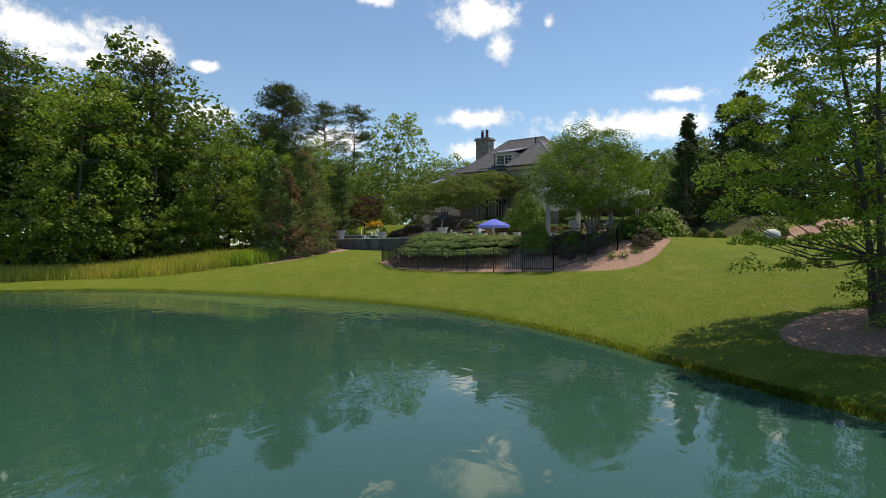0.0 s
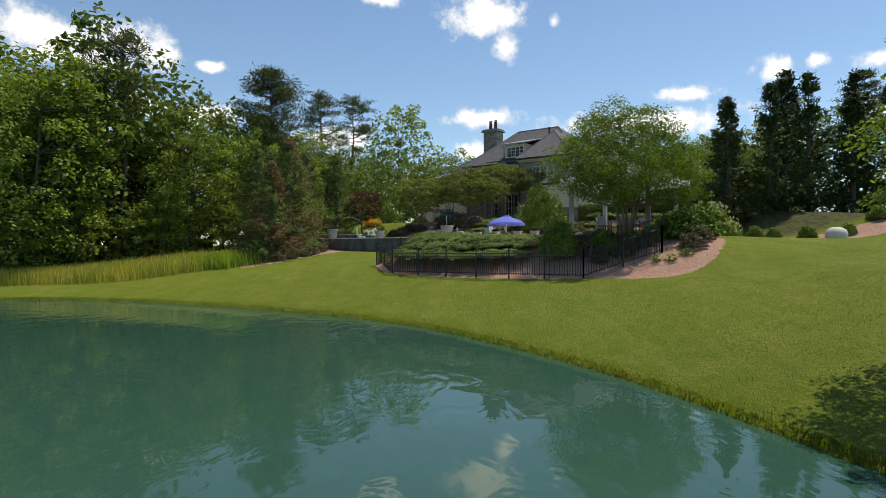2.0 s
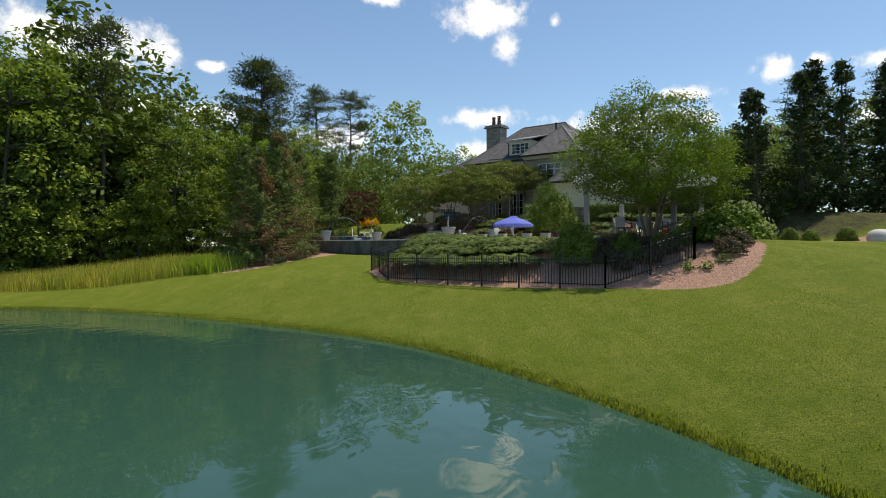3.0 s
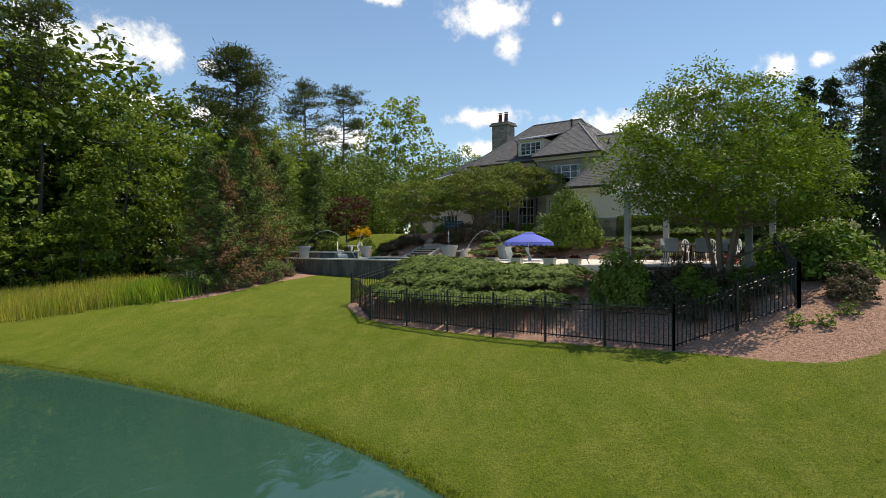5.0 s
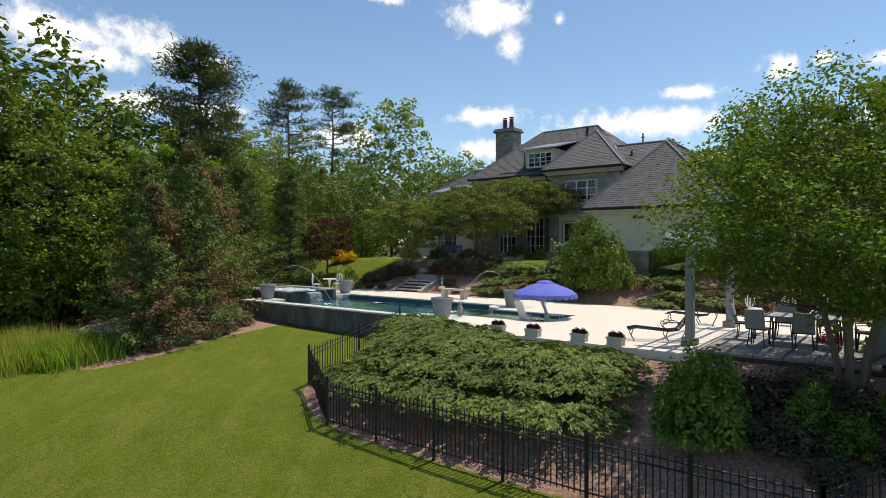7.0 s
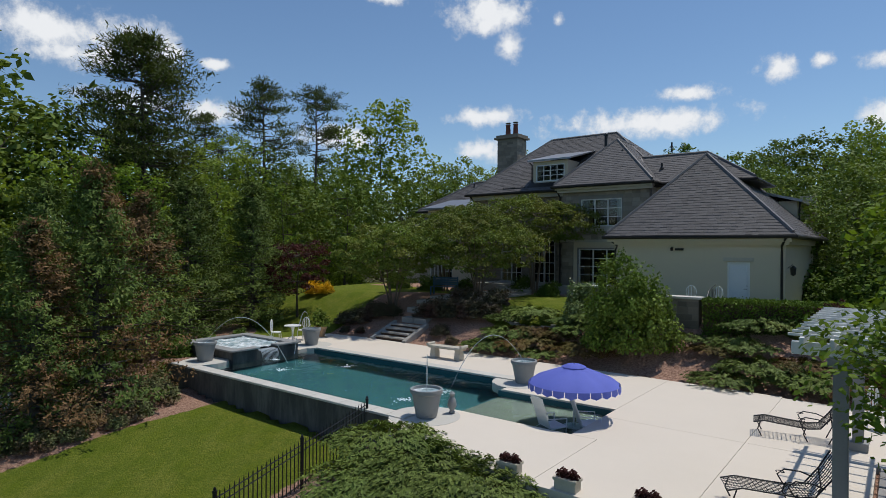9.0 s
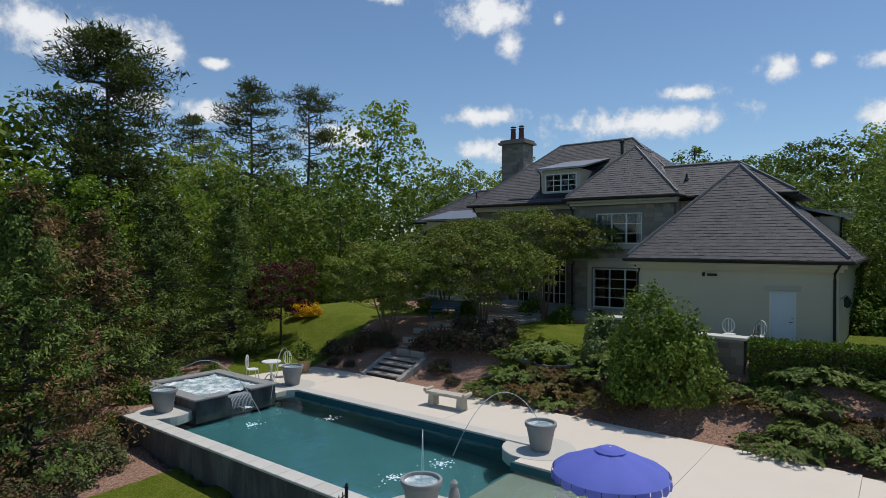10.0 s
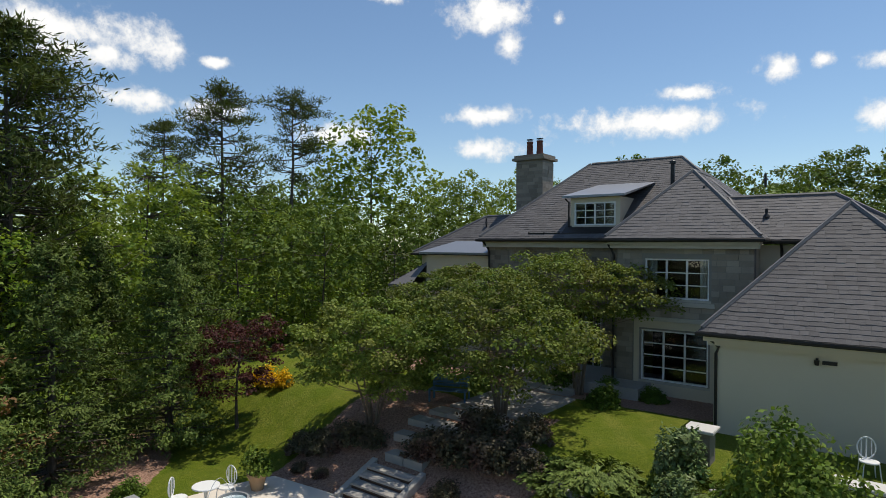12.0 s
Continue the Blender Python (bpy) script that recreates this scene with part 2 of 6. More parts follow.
M_FOAM = material("foam", (0.85, 0.9, 0.92), 0.4, vary=0.1, scale=6, fine=40, bump=0.6, depth=0.03)
M_JET = material("water_jet", (0.9, 0.95, 0.97), 0.08, vary=0.02, bump=0, transmission=0.6, ior=1.33)


def ground_material():
    """Lawn, mulch beds and woodland floor, chosen by signed distances stored on the sheet."""
    m = bpy.data.materials.new("ground")
    m.use_nodes = True
    t = m.node_tree
    b = t.nodes["Principled BSDF"]
    b.inputs["Roughness"].default_value, b.inputs["Specular IOR Level"].default_value = 0.9, 0.15
    co = t.nodes.new("ShaderNodeTexCoord")

    def noise_at(scale, detail=5.0, rough=0.6, stretch=(1, 1, 1), turn=0.0):
        mp = node(t, "ShaderNodeMapping", Scale=stretch, Rotation=(0, 0, turn))
        t.links.new(co.outputs["Object"], mp.inputs[0])
        n = node(t, "ShaderNodeTexNoise", Scale=scale, Detail=detail, Roughness=rough)
        t.links.new(mp.outputs[0], n.inputs["Vector"])
        return n.outputs[0]

    def blend(f, a, c):
        x = t.nodes.new("ShaderNodeMix")
        x.data_type = "RGBA"
        for key, v in (("Factor", f), ("A", a), ("B", c)):
            if isinstance(v, tuple):
                x.inputs[key].default_value = (*v, 1)
            else:
                t.links.new(v, x.inputs[key])
        return x.outputs["Result"]

    def ramp(v, lo, hi):
        x = node(t, "ShaderNodeMapRange", From_Min=lo, From_Max=hi)
        t.links.new(v, x.inputs["Value"])
        return x.outputs[0]

    wide, mid, fine = noise_at(0.16), noise_at(1.1), noise_at(28.0, 6.0, 0.75)
    streak = noise_at(2.2, 4.0, 0.6, (1.0, 0.12, 1.0), radians(-52))
    lawn = blend(ramp(wide, 0.36, 0.66), (0.138, 0.186, 0.011), (0.192, 0.219, 0.017))
    lawn = blend(calc(t, "MULTIPLY", ramp(mid, 0.42, 0.68), 0.75), lawn, (0.262, 0.255, 0.042))
    lawn = blend(calc(t, "MULTIPLY", ramp(streak, 0.46, 0.66), 0.55), lawn, (0.262, 0.268, 0.05))
    lawn = blend(calc(t, "MULTIPLY", ramp(fine, 0.38, 0.6), 0.8), lawn, (0.062, 0.104, 0.006))
    lawn = blend(calc(t, "MULTIPLY", ramp(noise_at(6.5, 4.0, 0.7), 0.48, 0.62), 0.5), lawn, (0.072, 0.115, 0.009))
    lawn = blend(calc(t, "MULTIPLY", ramp(noise_at(0.9, 6.0, 0.75), 0.46, 0.62), 0.34), lawn, (0.075, 0.128, 0.008))
    lawn = blend(calc(t, "MULTIPLY", ramp(noise_at(0.8, 5.0, 0.7, (1.0, 0.25, 1.0), radians(-40)), 0.52, 0.68), 0.2), lawn, (0.285, 0.275, 0.06))
    mulch = blend(ramp(noise_at(14.0, 6.0, 0.75), 0.35, 0.66), (0.20, 0.105, 0.072), (0.58, 0.37, 0.275))
    floor = blend(ramp(noise_at(3.0), 0.35, 0.65), (0.05, 0.042, 0.022), (0.09, 0.10, 0.03))
    edge = calc(t, "MULTIPLY", calc(t, "SUBTRACT", noise_at(5.0), 0.5), 0.35)
    at_m, at_f = t.nodes.new("ShaderNodeAttribute"), t.nodes.new("ShaderNodeAttribute")
    at_m.attribute_name, at_f.attribute_name = "mulch", "woodland"
    colour = blend(ramp(calc(t, "ADD", at_f.outputs["Fac"], calc(t, "MULTIPLY", edge, 3.0)), -0.3, 0.5), lawn, floor)
    colour = blend(ramp(calc(t, "ADD", at_m.outputs["Fac"], edge), -0.03, 0.05), colour, mulch)
    t.links.new(colour, b.inputs["Base Color"])
    bp = node(t, "ShaderNodeBump", Strength=1.0, Distance=0.07)
    t.links.new(noise_at(16.0, 6.0, 0.75), bp.inputs["Height"])
    t.links.new(bp.outputs[0], b.inputs["Normal"])
    return m


M_GROUND = ground_material()

# ---- plan: the garden's own axes, a along the house front, b away from the pond ----
TURN_G = -37.0
CA, SA = math.cos(radians(TURN_G)), math.sin(radians(TURN_G))


def at(a, b, z=0.0):
    return Vector((CA * a - SA * b, SA * a + CA * b, z))


def to_ab(x, y):
    return CA * x + SA * y, -SA * x + CA * y


WATER = -0.22
DECK = 3.1
SHORE = [(-30.0, 34.0), (-25.3, 34.6), (-21.6, 35.6), (-16.0, 34.7), (-8.3, 30.9), (-2.1, 26.3), (1.35, 21.4), (3.5, 17.0), (4.7, 13.1), (5.4, 10.6), (6.2, 8.6),
         (8.5, 3.0), (10.0, -8.0), (4.0, -26.0), (-18.0, -40.0), (-46.0, -30.0), (-58.0, -5.0), (-52.0, 18.0), (-40.0, 29.0)]


def spline(points, steps=6, closed=True):
    out, n = [], len(points)
    for i in range(n if closed else n - 1):
        p = [Vector((*points[(i + k) % n if closed else min(max(i + k, 0), n - 1)], 0)) for k in (-1, 0, 1, 2)]
        for j in range(steps):
            s = j / steps
            out.append(0.5 * (2 * p[1] + (p[2] - p[0]) * s + (2 * p[0] - 5 * p[1] + 4 * p[2] - p[3]) * s * s + (3 * p[1] - p[0] - 3 * p[2] + p[3]) * s ** 3))
    return np.array([(v.x, v.y) for v in out])


def signed(poly, x, y):
    """Distance to a closed outline, positive inside. x, y: arrays."""
    poly = np.asarray(poly, float)
    best, inside = np.full(x.shape, 1e9), np.zeros(x.shape, bool)
    for (x0, y0), (x1, y1) in zip(poly, np.roll(poly, -1, 0)):
        dx, dy = x1 - x0, y1 - y0
        s = np.clip(((x - x0) * dx + (y - y0) * dy) / (dx * dx + dy * dy + 1e-9), 0, 1)
        best = np.minimum(best, np.hypot(x - x0 - s * dx, y - y0 - s * dy))
        inside ^= ((y0 > y) != (y1 > y)) & (x < (x1 - x0) * (y - y0) / (y1 - y0 + 1e-12) + x0)
    return np.where(inside, best, -best)


SHORE_LINE = spline(SHORE)


def ease(lo, hi, v):
    s = np.clip((v - lo) / (hi - lo), 0, 1)
    return s * s * (3 - 2 * s)


def heights(x, y):
    x, y = np.asarray(x, float), np.asarray(y, float)
    d = -signed(SHORE_LINE, x, y)
    a, b = to_ab(x, y)
    slope = 0.06 + 0.118 * ease(-30, -11, x)
    lawn = -0.13 + slope * np.maximum(d, 0)
    lawn = 3.0 - np.logaddexp(0, (3.0 - lawn) * 2.2) / 2.2
    lawn = lawn + 0.05 * np.sin(x * 0.35 + 1.3) * np.cos(y * 0.28) * np.clip(d / 4, 0, 1)
    bed = ease(-26.6, -25.2, a) * ease(26.5, 32.2, b) * (1 - ease(-11, -5, a))
    z = lawn + (2.95 - lawn) * bed
    deck = ease(33.0, 33.6, b) * ease(-42, -38, a) * (1 - ease(-11, -5, a))
    z = z + (2.98 - z) * deck
    rise = ease(41.3, 46.2, b) * ease(-60, -44, a)
    z = z + 1.8 * rise * (1 - 0.5 * ease(-12, 4, a))
    stair = (a > -36.1) & (a < -32.9) & (b > 41.0) & (b < 44.5)
    z = np.where(stair, np.minimum(z, 2.95 + 0.42 * (b - 41.2)), z)
    pool = (a > -36.6) & (a < -21.6) & (b > 33.15) & (b < 38.7)
    z = np.where(pool, 1.2, z)
    bank = ease(-0.1, 0.3, d)
    z = np.where(d < 0.35, WATER - 0.25 + (z - WATER + 0.25) * bank, z)
    z = np.where(d < 0, WATER - 0.25 - np.minimum(-d * 0.4, 1.5), z)
    return z


def ground_at(x, y):
    return float(heights(np.array([x]), np.array([y]))[0])


# ---- geometry helpers ----
class Geo:
    """Vertices and faces of one part."""

    def __init__(self):
        self.v, self.f = [], []

    def add(self, verts, faces):
        n = len(self.v)
        self.v += [tuple(p) for p in verts]
        self.f += [tuple(i + n for i in f) for f in faces]
        return self

    def box(self, x0, x1, y0, y1, z0, z1, m=None):
        p = [Vector((x, y, z)) for z in (z0, z1) for x, y in ((x0, y0), (x1, y0), (x1, y1), (x0, y1))]
        if m is not None:
            p = [m @ q for q in p]
        return self.add(p, [(3, 2, 1, 0), (4, 5, 6, 7), (0, 1, 5, 4), (1, 2, 6, 5), (2, 3, 7, 6), (3, 0, 4, 7)])

    def prism(self, outline, z0, z1):
        n = len(outline)
        p = [(x, y, z) for z in (z0, z1) for x, y in outline]
        return self.add(p, [tuple(reversed(range(n))), tuple(range(n, 2 * n))] + [(i, (i + 1) % n, n + (i + 1) % n, n + i) for i in range(n)])

    def lathe(self, profile, seg=24, centre=(0, 0, 0), close=True):
        cx, cy, cz = centre
        p, f, n = [], [], len(profile)
        for r, z in profile:
            p += [(cx + r * math.cos(2 * math.pi * k / seg), cy + r * math.sin(2 * math.pi * k / seg), cz + z) for k in range(seg)]
        for i in range(n - 1):
            f += [(i * seg + k, i * seg + (k + 1) % seg, (i + 1) * seg + (k + 1) % seg, (i + 1) * seg + k) for k in range(seg)]
        if close:
            f += [tuple(reversed(range(seg))), tuple(range((n - 1) * seg, n * seg))]
        return self.add(p, f)

    def tube(self, path, radii, seg=6):
        path = [Vector(q) for q in path]
        if isinstance(radii, (int, float)):
            radii = [radii] * len(path)
        p, f = [], []
        for i, q in enumerate(path):
            d = (path[min(i + 1, len(path) - 1)] - path[max(i - 1, 0)]).normalized()
            side = d.cross(Vector((0.31, 0.17, 0.93)) if abs(d.z) < 0.9 else Vector((1, 0.2, 0))).normalized()
            up = d.cross(side)
            p += [q + radii[i] * (side * math.cos(2 * math.pi * k / seg) + up * math.sin(2 * math.pi * k / seg)) for k in range(seg)]
        for i in range(len(path) - 1):
            f += [(i * seg + k, i * seg + (k + 1) % seg, (i + 1) * seg + (k + 1) % seg, (i + 1) * seg + k) for k in range(seg)]
        f += [tuple(reversed(range(seg))), tuple(range((len(path) - 1) * seg, len(path) * seg))]
        return self.add(p, f)

    def weld(self):
        seen, move, kept = {}, [], []
        for p in self.v:
            key = tuple(round(c, 4) for c in p)
            if key not in seen:
                seen[key] = len(kept)
                kept.append(p)
            move.append(seen[key])
        self.v, faces = kept, {}
        for f in self.f:
            g = tuple(move[i] for i in f)
            faces.setdefault(tuple(sorted(g)), []).append(g)
        self.f = [g[0] for g in faces.values() if len(g) == 1]
        return self

    def mesh(self, name, mat, bevel=0.0, smooth=False):
        me = bpy.data.meshes.new(name)
        me.from_pydata(self.v, [], self.f)
        if bevel:
            bm = bmesh.new()
            bm.from_mesh(me)
            bmesh.ops.bevel(bm, geom=bm.edges[:], offset=bevel, segments=2, affect="EDGES", clamp_overlap=True)
            bm.to_mesh(me)
            bm.free()
        me.materials.append(mat)
        if smooth:
            me.shade_smooth()
            me.set_sharp_from_angle(angle=radians(40))
        return me


def quads_mesh(name, verts, mat):
    """A mesh of separate four-cornered leaves from an array of 4n places."""
    n = len(verts) // 4
    me = bpy.data.meshes.new(name)
    me.vertices.add(4 * n)
    me.vertices.foreach_set("co", np.asarray(verts, np.float32).ravel())
    me.loops.add(4 * n)
    me.loops.foreach_set("vertex_index", np.arange(4 * n, dtype=np.int32))
    me.polygons.add(n)
    me.polygons.foreach_set("loop_start", np.arange(0, 4 * n, 4, dtype=np.int32))
    me.update(calc_edges=True)
    me.validate()
    me.materials.append(mat)
    return me


def leaves(centres, length, width, rng, droop=0.0, outward=None, spread=1.0, face=None, loose=0.55):
    """Diamond leaves at the centres; outward: directions that they roughly follow; face: the way their upper sides roughly look."""
    n = len(centres)
    d = rng.normal(size=(n, 3)) * spread
    if outward is not None:
        d = d + outward
    d[:, 2] -= droop
    if face is None:
        side = rng.normal(size=(n, 3))
    else:
        up = face + rng.normal(size=(n, 3)) * loose
        up /= np.linalg.norm(up, axis=1)[:, None] + 1e-9
        d -= up * np.sum(d * up, 1)[:, None]
        side = up
    d /= np.linalg.norm(d, axis=1)[:, None] + 1e-9
    s = np.cross(d, side)
    s /= np.linalg.norm(s, axis=1)[:, None] + 1e-9
    size = rng.uniform(0.65, 1.35, (n, 1))
    t, w = d * length / 2 * size, s * width / 2 * size
    return np.stack([centres - t, centres + w, centres + t, centres - w], 1).reshape(-1, 3)


def part(name, geo, mat, parent=None, label="", bevel=0.0, smooth=False, kind=""):
    me = geo.mesh(name, mat, bevel, smooth) if isinstance(geo, Geo) else geo
    ob = new(name, me)
    ob.parent = parent
    return tagged(ob, label, kind=kind)


def thing(name, place, label, category, group="", turn=TURN_G, kind=""):
    ob = new(name)
    ob.matrix_basis = pose(*place, 0, 0, turn)
    return tagged(ob, label, category, group, kind)


def piece(name, me, parent, m):
    ob = new(name, me)
    ob.parent = parent
    ob.matrix_basis = m
    return ob


# ---- ground sheet and pond ----
def axis(lo, hi, step, far):
    mid = list(np.arange(lo, hi + step / 2, step))
    out, s, v = [], step, hi
    while v < far:
        s *= 1.35
        v += s
        out.append(v)
    low, s, v = [], step, lo
    while v > -far:
        s *= 1.35
        v -= s
        low.append(v)
    return np.array(low[::-1] + mid + out)


def build_ground():
    xs, ys = axis(-36, 34, 0.35, 3000), axis(-4, 72, 0.35, 3000)
    gx, gy = np.meshgrid(xs, ys)
    x, y = gx.ravel(), gy.ravel()
    z = heights(x, y)
    nx, ny = len(xs), len(ys)
    idx = np.arange(nx * ny).reshape(ny, nx)
    f = np.stack([idx[:-1, :-1], idx[:-1, 1:], idx[1:, 1:], idx[1:, :-1]], -1).reshape(-1, 4)
    me = bpy.data.meshes.new("ground")
    me.from_pydata(np.stack([x, y, z], 1).tolist(), [], f.tolist())
    me.materials.append(M_GROUND)
    me.shade_smooth()
    a, b = to_ab(x, y)
    front = spline([(-2.95, 35.95), (1.3, 32.5), (5.5, 29.05), (7.7, 27.1), (9.6, 27.6), (11.4, 30.0), (12.6, 33.0), (14.0, 35.2), (19.0, 36.0), (30.0, 37.0), (31.0, 38.4), (20.0, 37.9), (15.0, 39.0), (4.0, 42.0), (-2.2, 41.5), (-4.0, 38.8)])
    cedar = spline([(-6.9, 47.0), (-7.4, 46.0), (-9.2, 44.6), (-10.7, 42.7), (-12.4, 41.7), (-14.2, 43.2), (-17.0, 50.0), (-14.0, 60.0), (-9.5, 58.0), (-9.0, 50.0)])
    ring = np.hypot(x - 9.4, y - 12.4)
    mulch = np.maximum.reduce([signed(front, x, y), signed(cedar, x, y), 2.1 - ring])
    strip = np.minimum.reduce([b - 41.1, 44.6 + 1.1 * np.sin(a * 0.5) - b, a + 38.0, -12 - a])
    stair = np.minimum.reduce([a + 38.3, b - 41.3, 47.4 + 0.5 * np.sin(a) - b, -31.0 - a])
    walls = np.minimum(np.minimum(b - 50.3, 54.5 - b), np.minimum(a + 44.0, -27 - a))
    mulch = np.maximum.reduce([mulch, strip, stair, walls])
    wood = signed([(-80, 33.0), (-40, 39.5), (-27, 41.2), (-20, 42.6), (-15.5, 45.5), (-12.5, 52.0), (-11, 62.0), (-13, 75), (-9, 110), (-120, 140), (-140, 30)], x, y)
    back = np.maximum(signed([(-30, 86), (12, 82), (17.5, 56), (60, 44), (90, 200), (-60, 200)], x, y), signed([(13.0, 39.0), (20, 38.4), (31, 38.8), (70, 36), (70, 60), (15, 52)], x, y))
    far = np.maximum(np.hypot(x, y - 30) - 75, np.maximum(wood, back))
    for key, val in (("mulch", mulch), ("woodland", far)):
        at_ = me.attributes.new(key, "FLOAT", "POINT")
        at_.data.foreach_set("value", val.astype(np.float32))
    return tagged(new("ground", me), "sloping mown lawn with mulch beds and woodland floor", "ground", kind="structure")


ground = build_ground()
g = Geo()
g.add([(x, y, WATER) for x, y in SHORE_LINE * 1.0 + (SHORE_LINE - SHORE_LINE.mean(0)) * 0.03], [tuple(range(len(SHORE_LINE)))])
tagged(new("water", g.mesh("water", M_POND)), "rippled teal pond water reflecting trees and sky", "pond", kind="structure")

# ---- house ----
HOUSE_A, HOUSE_B = -27.18, 48.95
M_GLASS = material("window_glass", (0.85, 0.9, 0.9), 0.02, vary=0.02, bump=0.02, depth=0.01, fine=3.0, transmission=1.0, ior=1.45)
house = thing("house", at(HOUSE_A, HOUSE_B, 0), "large cream stucco and limestone house with grey slate hipped roofs", "house")


def walls_with_holes(g, u0, u1, v0, v1, z0, z1, holes=()):
    us = sorted({u0, u1, *[h[0] for h in holes], *[h[1] for h in holes]})
    zs = sorted({z0, z1, *[h[2] for h in holes], *[h[3] for h in holes]})
    for a0, a1 in zip(us, us[1:]):
        for c0, c1 in zip(zs, zs[1:]):
            if not any(h[0] <= a0 and a1 <= h[1] and h[2] <= c0 and c1 <= h[3] for h in holes):
                g.box(a0, a1, v0, v1, c0, c1)
    return g.weld()


def window(parent, u0, u1, z0, z1, v, cols, rows, curtain=False, heavy=(), bar=0.035, fr=0.06, label="white-painted casement window with dark panes"):
    """heavy: fractions of the width at which a mullion stands."""
    g = Geo()
    g.box(u0, u0 + fr, v - 0.05, v + 0.1, z0, z1).box(u1 - fr, u1, v - 0.05, v + 0.1, z0, z1)
    g.box(u0 + fr, u1 - fr, v - 0.05, v + 0.1, z0, z0 + fr).box(u0 + fr, u1 - fr, v - 0.05, v + 0.1, z1 - fr, z1)
    w, h = (u1 - u0 - 2 * fr) / cols, (z1 - z0 - 2 * fr) / rows
    for i in range(1, cols):
        k = bar * (1.9 if i in heavy else 1)
        g.box(u0 + fr + i * w - k / 2, u0 + fr + i * w + k / 2, v - 0.03, v + 0.04, z0 + fr, z1 - fr)
    for j in range(1, rows):
        for i in range(cols):
            g.box(u0 + fr + i * w + bar, u0 + fr + (i + 1) * w - bar, v - 0.022, v + 0.032, z0 + fr + j * h - bar / 2, z0 + fr + j * h + bar / 2)
    win = part("window", g, M_WHITE, parent, label)
    pane = Geo().box(-w / 2, w / 2, -0.004, 0.004, -h / 2, h / 2).mesh("pane", M_GLASS)
    for i in range(cols):
        for j in range(rows):
            piece("pane", pane, win, pose(u0 + fr + (i + 0.5) * w, v + 0.006, z0 + fr + (j + 0.5) * h, 0.4 * ((i * 7 + j * 3) % 5 - 2), 0, 0.3 * ((i * 5 + j) % 3 - 1)))
    part("window_sill", Geo().box(u0 - 0.08, u1 + 0.08, v - 0.14, v + 0.05, z0 - 0.09, z0 - 0.002), M_STONEFURN, win)
    if curtain:
        for s, c in ((u0 + fr + 0.02, 1), (u1 - fr - 0.02, -1)):
            cg, n = Geo(), 9
            ring = [(s + c * 0.3 * k / (n - 1), v + 0.2 + 0.03 * (k % 2)) for k in range(n)]
            cg.add([(x, y, z) for z in (z0 + 0.05, z1 - 0.05) for x, y in ring], [(k, k + 1, n + k + 1, n + k) for k in range(n - 1)])
            part("curtain", cg, M_CURTAIN, win, "pale curtain")
    # added near-black sheet; its colour stands in for the unlit room behind the panes
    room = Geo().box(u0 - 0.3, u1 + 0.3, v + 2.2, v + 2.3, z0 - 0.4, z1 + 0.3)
    part("room_dark_sheet", room, M_DARKROOM, win)
    return win


def slates(points, parent, single=False, gap_from=None):
    """Overlapping slates on one roof plane; points: the eave's two ends first, then round the plane."""
    pts = [Vector(p) for p in points]
    e = (pts[1] - pts[0]).normalized()
    n = e.cross(pts[-1] - pts[0]).normalized()
    up = n.cross(e)
    flat = [((p - pts[0]).dot(e), (p - pts[0]).dot(up)) for p in pts]
    top = max(q[1] for q in flat)
    rng = np.random.default_rng(int(abs(pts[0].x * 31 + pts[0].y * 7 + top * 11) * 10))
    step, wide, count = 0.175, 0.25, 0
    base = Matrix((e, up, n)).transposed().to_4x4()
    base.translation = pts[0]
    joined = Geo()
    shared = Geo().add([(0, 0, 0), (1, 0, 0), (1, 1, 0), (0, 1, 0), (0, 0, 0.02), (1, 0, 0.02), (1, 1, 0.008), (0, 1, 0.008)],
                       [(4, 5, 6, 7), (0, 1, 5, 4), (1, 2, 6, 5), (2, 3, 7, 6), (3, 0, 4, 7)]).mesh("slate", M_SLATE) if single else None
    row, s = 0, -0.04
    while s < top - 0.03:
        mid = min(max(s + step * 0.5, 0.01), top - 0.01)
        xs = []
        for (x0, y0), (x1, y1) in zip(flat, flat[1:] + flat[:1]):
            if (y0 - mid) * (y1 - mid) < 0:
                xs.append(x0 + (x1 - x0) * (mid - y0) / (y1 - y0))
        xs.sort()
        if len(xs) >= 2:
            lo, hi = xs[0], xs[-1]
            x = lo - wide * (0.5 if row % 2 else 0.0)
            while x < hi - 0.03:
                w = wide * rng.uniform(0.82, 1.18)
                x0, x1 = max(x, lo), min(x + w, hi)
                if x1 - x0 > 0.04:
                    m = base @ Matrix.Translation((x0 + 0.004, s + rng.uniform(-0.012, 0.012), rng.uniform(0.0, 0.007))) @ Matrix.Diagonal((x1 - x0 - 0.008, step * 1.12, 1, 1))
                    if single and count < 300:
                        count += 1
                        piece("slate", shared, parent, m)
                    else:
                        joined.add([m @ Vector(q) for q in ((0, 0, 0), (1, 0, 0), (1, 1, 0), (0, 1, 0), (0, 0, 0.02), (1, 0, 0.02), (1, 1, 0.008), (0, 1, 0.008))],
                                   [(4, 5, 6, 7), (0, 1, 5, 4), (1, 2, 6, 5), (2, 3, 7, 6), (3, 0, 4, 7)])
                x += w
        s += step
        row += 1
    if joined.v:
        tagged(part("slating", joined, M_SLATE, parent), kind="stuff")


